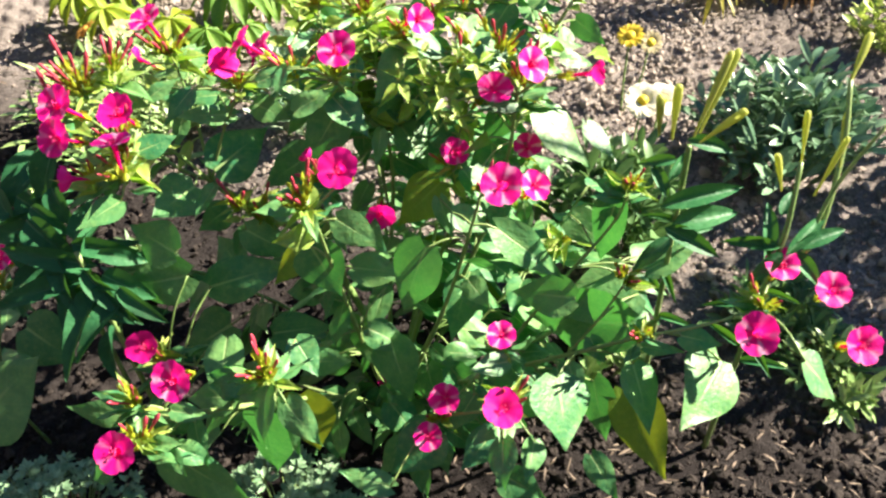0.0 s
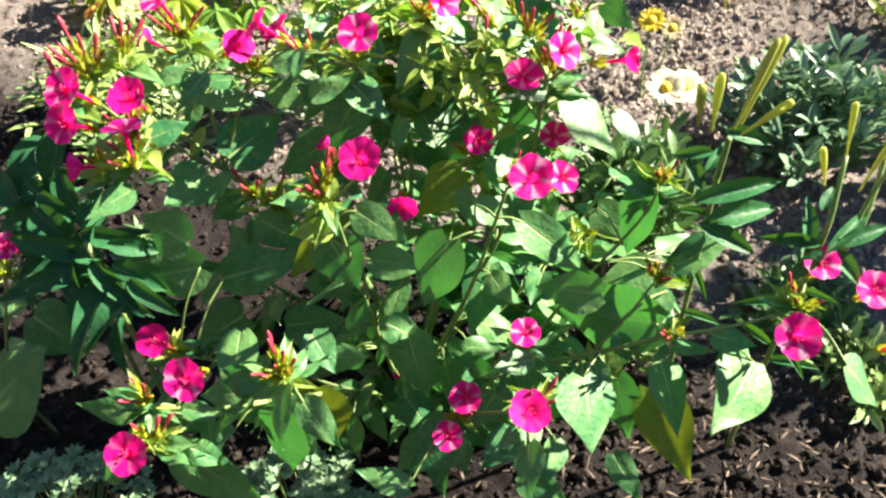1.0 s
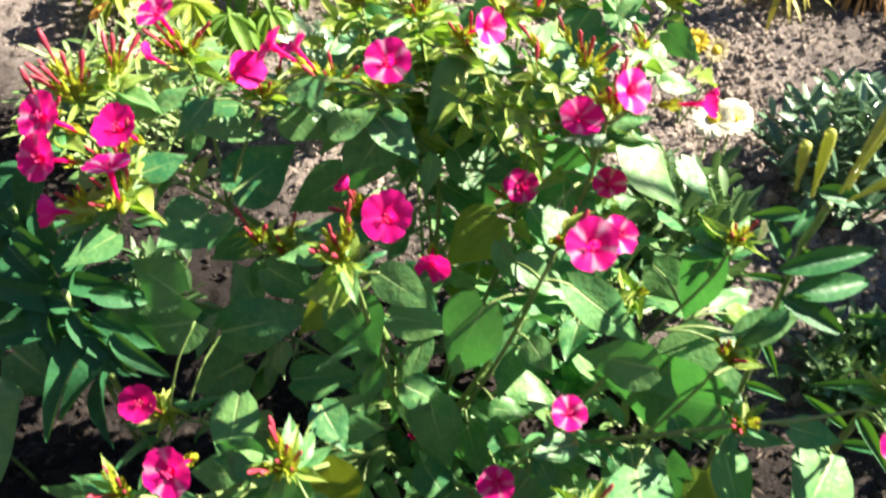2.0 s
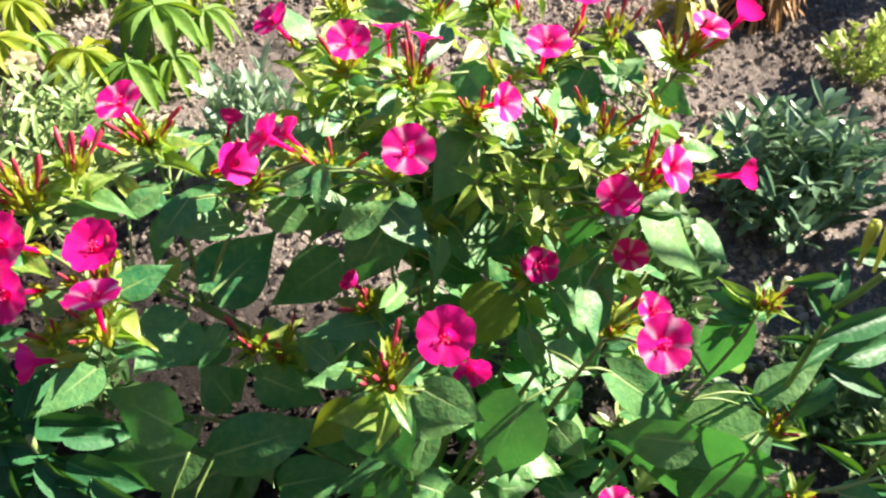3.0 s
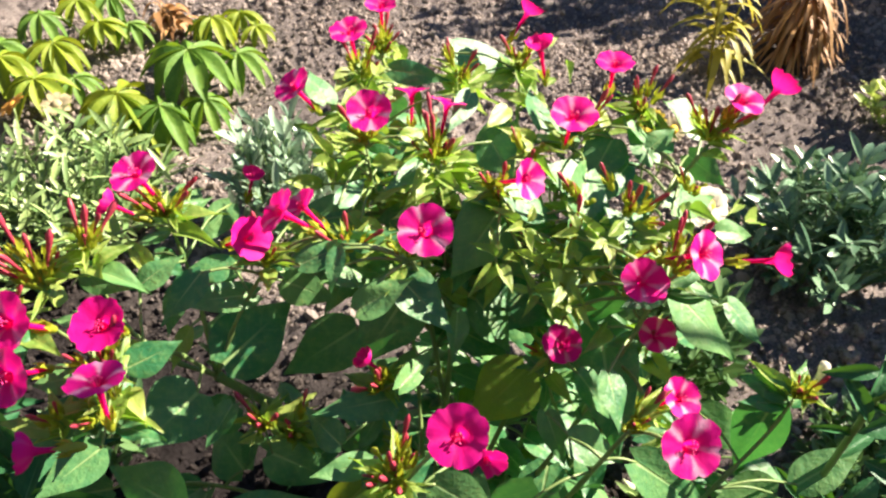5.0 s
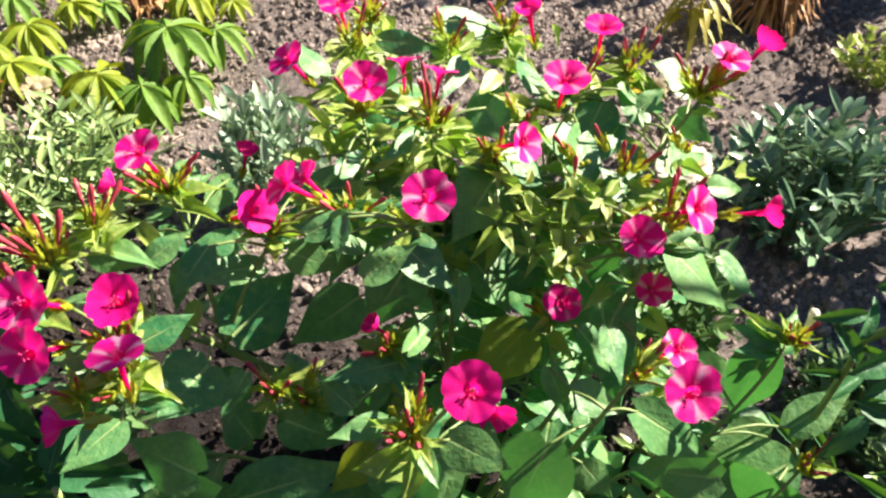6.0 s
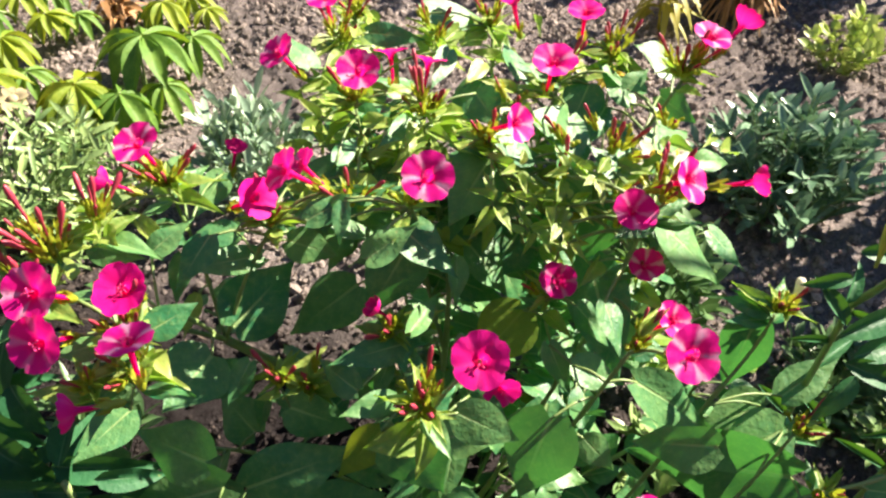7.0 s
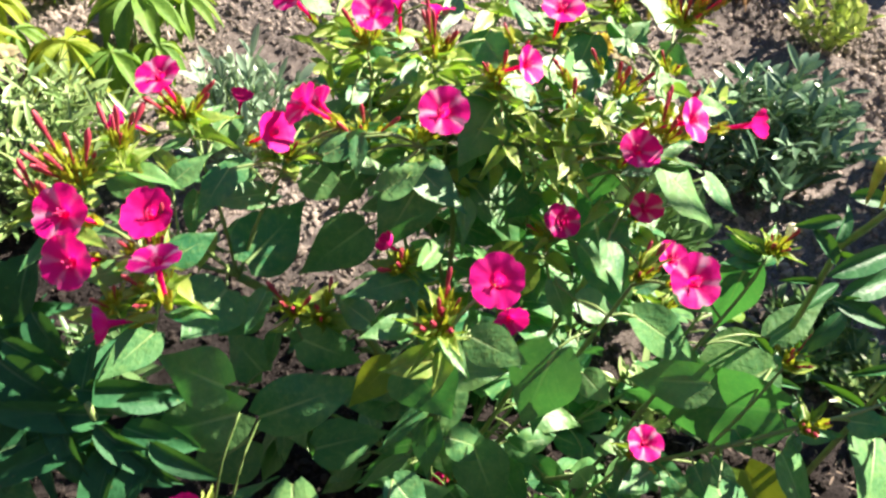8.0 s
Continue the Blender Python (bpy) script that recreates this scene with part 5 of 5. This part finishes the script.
lupin(-0.75, 1.11, [(0.02, 0.06, 0.07, 0.06), (0.00, -0.04, 0.1, 0.07), (0.07, 0.02, 0.06, 0.05), (-0.05, 0.03, 0.06, 0.055)], "pale yellowing lupin beside dry leaves", 0.8)
lupin(-1.02, 1.06, [(0.03, -0.03, 0.08, 0.06), (-0.04, 0.02, 0.1, 0.07), (0.07, 0.02, 0.06, 0.055), (-0.08, -0.06, 0.1, 0.07), (0.00, 0.08, 0.09, 0.06)], "pale lupin on dry soil", 0.6)

# leafy stems at the edge of the bed
stalk = lance_plant("lily_stalk", -0.315, -0.155, 0.375, 7, "dark green leafy lily stem without flowers", (0.002, -0.01), (0.06, 0.09), 0.55, 0.26)
lance(stalk, (-0.312, -0.162, 0.358), (-0.383, -0.185, 0.381), 0.020, -24)
lance(stalk, (-0.323, -0.172, 0.343), (-0.376, -0.221, 0.351), 0.020, -27)
lance(stalk, (-0.304, -0.172, 0.333), (-0.311, -0.245, 0.314), 0.021, -22)
lance(stalk, (-0.280, -0.176, 0.329), (-0.300, -0.230, 0.320), 0.019, -24)
lance(stalk, (-0.337, -0.168, 0.361), (-0.316, -0.205, 0.340), 0.017, -10)
lance(stalk, (-0.292, -0.159, 0.372), (-0.257, -0.150, 0.362), 0.015, 23)
lance(stalk, (-0.272, -0.174, 0.344), (-0.234, -0.189, 0.326), 0.016, 10)
lance(stalk, (-0.316, -0.156, 0.387), (-0.319, -0.121, 0.402), 0.016, 20)
lance(stalk, (-0.307, -0.171, 0.354), (-0.261, -0.198, 0.328), 0.016, 5)
lance(stalk, (-0.322, -0.152, 0.371), (-0.265, -0.150, 0.369), 0.018, 35)
lance(stalk, (-0.337, -0.171, 0.344), (-0.313, -0.202, 0.323), 0.022, 18)
lance(stalk, (-0.302, -0.175, 0.341), (-0.267, -0.196, 0.327), 0.025, 27)
lance(stalk, (-0.290, -0.167, 0.351), (-0.250, -0.176, 0.344), 0.025, 31)
lance(stalk, (-0.330, -0.158, 0.359), (-0.351, -0.184, 0.342), 0.022, -24)
stalk = lance_plant("lily_stalk", -0.405, -0.10, 0.39, 9, "dark green leafy lily stem with broad pointed leaves", (0.010, -0.01), (0.06, 0.09), 0.50, 0.28)
lance(stalk, (-0.378, -0.108, 0.369), (-0.360, -0.144, 0.347), 0.019, -11)
lance(stalk, (-0.404, -0.075, 0.399), (-0.422, -0.130, 0.386), 0.035, -30)
lance(stalk, (-0.406, -0.115, 0.380), (-0.372, -0.121, 0.362), 0.027, 15)
lance(stalk, (-0.398, -0.107, 0.396), (-0.390, -0.066, 0.409), 0.020, 27)
lance(stalk, (-0.413, -0.129, 0.369), (-0.445, -0.113, 0.391), 0.024, -6)
lance(stalk, (-0.401, -0.128, 0.356), (-0.421, -0.150, 0.358), 0.024, -30)
lance(stalk, (-0.376, -0.132, 0.365), (-0.372, -0.095, 0.377), 0.021, 25)
lance(stalk, (-0.409, -0.139, 0.350), (-0.385, -0.167, 0.330), 0.020, -6)
lance(stalk, (-0.382, -0.138, 0.371), (-0.335, -0.161, 0.349), 0.033, 30)
lance(stalk, (-0.373, -0.086, 0.421), (-0.383, -0.128, 0.388), 0.028, -16)
lance(stalk, (-0.380, -0.128, 0.383), (-0.349, -0.140, 0.369), 0.020, 32)
lance(stalk, (-0.379, -0.181, 0.333), (-0.330, -0.159, 0.344), 0.032, 33)
lance(stalk, (-0.373, -0.166, 0.338), (-0.376, -0.200, 0.314), 0.027, -7)
lance(stalk, (-0.365, -0.113, 0.396), (-0.346, -0.135, 0.377), 0.022, 19)

# upright seed stalks
stalk = lance_plant("seed_stalk", 0.225, 0.03, 0.43, 6, "leafy stalk with upright lime green seed pods", (-0.02, -0.04), (0.036, 0.054), 0.5, 0.22, SEED_LANCES)
lance(stalk, (0.196, -0.034, 0.419), (0.254, -0.013, 0.434), 0.017, 39, SEED_LANCES)
lance(stalk, (0.207, -0.043, 0.408), (0.254, -0.028, 0.419), 0.019, 38, SEED_LANCES)
lance(stalk, (0.193, -0.011, 0.449), (0.167, -0.017, 0.447), 0.010, -44, SEED_LANCES)
lance(stalk, (0.207, 0.007, 0.458), (0.243, 0.008, 0.455), 0.013, 43, SEED_LANCES)
lance(stalk, (0.200, -0.049, 0.403), (0.242, -0.059, 0.393), 0.016, 38, SEED_LANCES)
lance(stalk, (0.191, -0.032, 0.429), (0.175, -0.012, 0.449), 0.011, -22, SEED_LANCES)
lance(stalk, (0.194, -0.020, 0.438), (0.207, -0.000, 0.455), 0.009, 27, SEED_LANCES)
lance(stalk, (0.198, -0.060, 0.400), (0.176, -0.081, 0.383), 0.014, -29, SEED_LANCES)
stalk_part(stalk, [(0.205, -0.008, 0.42), (0.202, -0.028, 0.455), (0.199, -0.045, 0.488)], 0.0030, 0.0024)
pod(stalk, (0.200, -0.052, 0.502), (0.215, -0.025, 0.562), 0.0028)
pod(stalk, (0.204, -0.049, 0.504), (0.220, -0.022, 0.563), 0.0028)
pod(stalk, (0.184, -0.058, 0.501), (0.181, -0.052, 0.546), 0.0031)
pod(stalk, (0.174, -0.058, 0.504), (0.169, -0.060, 0.540), 0.0031)
pod(stalk, (0.205, -0.054, 0.499), (0.232, -0.052, 0.531), 0.0030)
stalk = lance_plant("seed_stalk", 0.31, 0.01, 0.37, 7, "leafy stalk with pale upright seed pods", (-0.018, -0.05), (0.036, 0.056), 0.55, 0.22, SEED_LANCES)
lance(stalk, (0.282, -0.049, 0.396), (0.280, -0.014, 0.423), 0.012, -3, SEED_LANCES)
lance(stalk, (0.301, -0.042, 0.394), (0.328, -0.011, 0.417), 0.012, 22, SEED_LANCES)
lance(stalk, (0.286, -0.047, 0.400), (0.247, -0.046, 0.399), 0.011, -38, SEED_LANCES)
lance(stalk, (0.310, -0.035, 0.395), (0.343, -0.019, 0.408), 0.013, 31, SEED_LANCES)
lance(stalk, (0.289, -0.022, 0.417), (0.295, -0.007, 0.429), 0.011, 13, SEED_LANCES)
lance(stalk, (0.292, -0.048, 0.391), (0.270, -0.070, 0.375), 0.012, -23, SEED_LANCES)
lance(stalk, (0.307, -0.041, 0.388), (0.330, -0.058, 0.377), 0.013, 29, SEED_LANCES)
stalk_part(stalk, [(0.292, -0.041, 0.37), (0.291, -0.042, 0.42), (0.290, -0.018, 0.468)], 0.0026, 0.0020)
pod(stalk, (0.290, -0.018, 0.468), (0.282, -0.016, 0.514), 0.0023)
pod(stalk, (0.278, -0.038, 0.452), (0.264, -0.045, 0.491), 0.0025)
pod(stalk, (0.304, -0.034, 0.448), (0.315, -0.022, 0.499), 0.0023)
stalk_part(stalk, [(0.318, -0.020, 0.37), (0.327, -0.010, 0.399), (0.329, 0.023, 0.461), (0.323, 0.052, 0.506)], 0.0026, 0.0020)
pod(stalk, (0.323, 0.050, 0.503), (0.332, 0.078, 0.536), 0.0032)
pod(stalk, (0.329, 0.012, 0.446), (0.327, 0.040, 0.482), 0.0028)
stalk_part(stalk, [(0.318, -0.020, 0.38), (0.328, -0.001, 0.436), (0.347, 0.005, 0.496)], 0.0020, 0.0015)

# daisies
daisy = thing("daisy", 0.185, 0.40, 0, "white daisy with two open flowers and yellow eyes", "flower")
stalk_part(daisy, [(0.17, 0.38, 0), (0.172, 0.43, 0.10), (0.177, 0.486, 0.185)], 0.0022, 0.0016)
stalk_part(daisy, [(0.17, 0.38, 0.02), (0.198, 0.44, 0.10), (0.206, 0.511, 0.175)], 0.0022, 0.0016)
petal_head(daisy, (0.178, 0.490, 0.190), (0.1, -0.6, 0.75), 0.032, 22, WHITE_PETAL, YELLOW, 0.26, 0.46)
petal_head(daisy, (0.208, 0.515, 0.180), (0.2, -0.5, 0.8), 0.031, 22, WHITE_PETAL, YELLOW, 0.26, 0.46)
daisy = thing("daisy", 0.16, 0.76, 0, "yellow daisy and a pale fading one on thin stems", "flower")
stalk_part(daisy, [(0.15, 0.73, 0), (0.145, 0.75, 0.08), (0.145, 0.765, 0.145)], 0.0022, 0.0016)
stalk_part(daisy, [(0.15, 0.73, 0), (0.175, 0.75, 0.07), (0.182, 0.77, 0.135)], 0.0022, 0.0016)
petal_head(daisy, (0.145, 0.768, 0.150), (-0.1, -0.5, 0.8), 0.026, 16, YELLOW, YELLOW, 0.35, 0.34)
petal_head(daisy, (0.184, 0.772, 0.138), (0.2, -0.6, 0.6), 0.023, 14, CREAM, YELLOW, 0.35, 0.36)

# fading heads beside the lupins
faded = thing("marigold", -0.93, 0.64, 0, "marigold with one orange and one faded cream head", "flower")
stalk_part(faded, [(-0.93, 0.63, 0), (-0.938, 0.645, 0.05), (-0.943, 0.658, 0.095)], 0.0024, 0.0018)
stalk_part(faded, [(-0.93, 0.63, 0), (-0.900, 0.66, 0.05), (-0.882, 0.684, 0.09)], 0.0024, 0.0018)
petal_head(faded, (-0.945, 0.660, 0.10), (-0.5, -0.2, 0.8), 0.030, 12, ORANGE, ORANGE, 0.3, 0.42)
petal_head(faded, (-0.880, 0.687, 0.095), (0.1, -0.3, 0.9), 0.030, 12, CREAM, CREAM, 0.3, 0.42)


def strap_clump(name, x, y, count, h, long, width, mat, label, droop, category="garden plant"):
    """Drooping straps on a few upright stems; the straps of each stem are a tuft of their own."""
    plant = thing(name, x, y, 0, label, category)
    home = place_of(plant)
    for k in range(5):
        top = home + Vector((RNG.uniform(-0.03, 0.03), RNG.uniform(-0.03, 0.03), h * 1.05))
        v, f = tube(spline([home, home.lerp(top, 0.5), top], 3), 0.003, 0.002, 6)
        part("stem", mesh_of("stem", [p - home for p in v], f, [mat]), plant)
        fol = Foliage(home)
        for _ in range(count // 5):
            a = RNG.uniform(0, 6.28)
            foot = home.lerp(top, RNG.uniform(0.2, 1.0)) + Vector((RNG.uniform(-1, 1), RNG.uniform(-1, 1), 0)) * 0.012
            fol.blade(foot, Vector((math.cos(a), math.sin(a), RNG.uniform(0.3, 1.3))), long * RNG.uniform(0.6, 1.1), width * RNG.uniform(0.7, 1.2), droop * RNG.uniform(0.6, 1.3), 6)
        part("leaf_tuft", fol.mesh("leaf_tuft", mat), plant, kind="stuff")
    return plant


strap_clump("lily_clump", 0.315, 1.23, 52, 0.19, 0.13, 0.013, YELLOW_STRAP, "yellowing clump of drooping strap leaves", 0.9)
strap_clump("dead_clump", 0.50, 1.35, 300, 0.17, 0.14, 0.008, DRY, "dead brown clump of dry hanging leaves", 1.1)
strap_clump("dead_clump", -0.90, 1.16, 60, 0.06, 0.09, 0.012, DRY, "dry leaf litter heap beside the lupins", 0.9)


def herb(x, y, r, h, stalks, label):
    """A mound of finely cut grey-green leaves."""
    plant = thing("herb_clump", x, y, soil_height(x, y), label, "herb", "herb clumps")
    home = place_of(plant)
    fol, st = Foliage(home), Foliage(home)
    for _ in range(stalks):
        a, q = RNG.uniform(0, 6.28), math.sqrt(RNG.random())
        foot = home + Vector((math.cos(a), math.sin(a), 0)) * (q * r * 0.4)
        top = home + Vector((math.cos(a) * q * r, math.sin(a) * q * r, h * (1 - 0.5 * q * q) * RNG.uniform(0.75, 1.1)))
        st.stalk([foot, foot.lerp(top, 0.5) + Vector((0, 0, 0.01)), top], 0.0010, 0.0006, 4)
        out = Vector((math.cos(a), math.sin(a), 0.35))
        for k in range(5):
            side = (k - 2) * 0.55
            d = Matrix.Rotation(side, 3, "Z") @ out
            p = top - out * (0.010 if abs(k - 2) == 2 else 0.004)
            for j in range(3):
                e = Matrix.Rotation((j - 1) * 0.7, 3, "Z") @ d
                fol.blade(p + d * 0.004, e, RNG.uniform(0.008, 0.013), 0.0050, RNG.uniform(0, 0.3), 2, 0.6)
    part("foliage", fol.mesh("foliage", HERB), plant, kind="stuff")
    part("stem", st.mesh("stem", STEM), plant, kind="stuff")


herb(-0.385, -0.30, 0.10, 0.135, 110, "grey-green clump of finely cut herb leaves")
herb(-0.135, -0.235, 0.085, 0.15, 100, "grey-green clump of finely cut herb leaves under the bush")
herb(-0.55, -0.33, 0.07, 0.11, 50, "small grey-green herb clump in dark soil")


# crumbs carry the same painted front shade as the soil
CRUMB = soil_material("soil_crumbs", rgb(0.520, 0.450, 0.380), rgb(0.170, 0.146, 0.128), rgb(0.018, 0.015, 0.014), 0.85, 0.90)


# ---- crumbs of soil and litter ----
def build_clods():
    rng = random.Random(9)
    ico = bmesh.new()
    bmesh.ops.create_icosphere(ico, subdivisions=1, radius=1.0)
    unit = [v.co.copy() for v in ico.verts]
    tris = [tuple(v.index for v in f.verts) for f in ico.faces]
    ico.free()
    verts, faces = [], []
    for _ in range(90000):
        x, y = rng.uniform(-1.25, 0.85), rng.uniform(-0.40, 1.80)
        if rng.random() > 0.62 + 0.9 * noise.noise(Vector((x * 3, y * 3, 5))):
            continue
        s = min(0.0025 * math.exp(rng.gauss(0.22, 0.55)), 0.0110)
        c = Vector((x, y, soil_height(x, y) + s * 0.35))
        turn = Euler((rng.uniform(0, 6), rng.uniform(0, 6), rng.uniform(0, 6))).to_matrix() @ Matrix.Diagonal((rng.uniform(0.7, 1.35), rng.uniform(0.7, 1.1), rng.uniform(0.5, 0.9)))
        o = len(verts)
        verts += [c + (turn @ u) * (s * rng.uniform(0.72, 1.22)) for u in unit]
        faces += [tuple(i + o for i in t) for t in tris]
    ob = new("soil_clods", mesh_of("soil_clods", verts, faces, [CRUMB], smooth=False))
    tagged(ob, "scattered crumbs and clods of dry soil", "soil", kind="stuff")
    straw = Foliage((0, 0, 0))
    for k in range(1700):
        x, y = (rng.uniform(-1.3, 0.9), rng.uniform(-0.4, 1.5)) if k < 700 else (rng.uniform(0.0, 0.6), rng.uniform(-0.3, 0.35))
        a = rng.uniform(0, 6.28)
        straw.blade(Vector((x, y, soil_height(x, y) + 0.003)), Vector((math.cos(a), math.sin(a), rng.uniform(-0.05, 0.25))), rng.uniform(0.006, 0.024), rng.uniform(0.0008, 0.0028), rng.uniform(0.0, 0.3), 3)
    ob = new("dry_litter", straw.mesh("dry_litter", STRAW))
    tagged(ob, "dry straw and leaf litter on the soil", "litter", kind="stuff")


build_clods()

# white bud shape stands for the sun's glare on a leaf
part("bud", bud_mesh("glare_bud", RNG, WHITE_PETAL), main_bush, "white bud shape standing for sun glare on a leaf", m=toward(Vector((0.186, 0.030, 0.385)), (0.1, -0.1, 1)) @ Matrix.Diagonal((0.03, 0.03, 0.022, 1)))
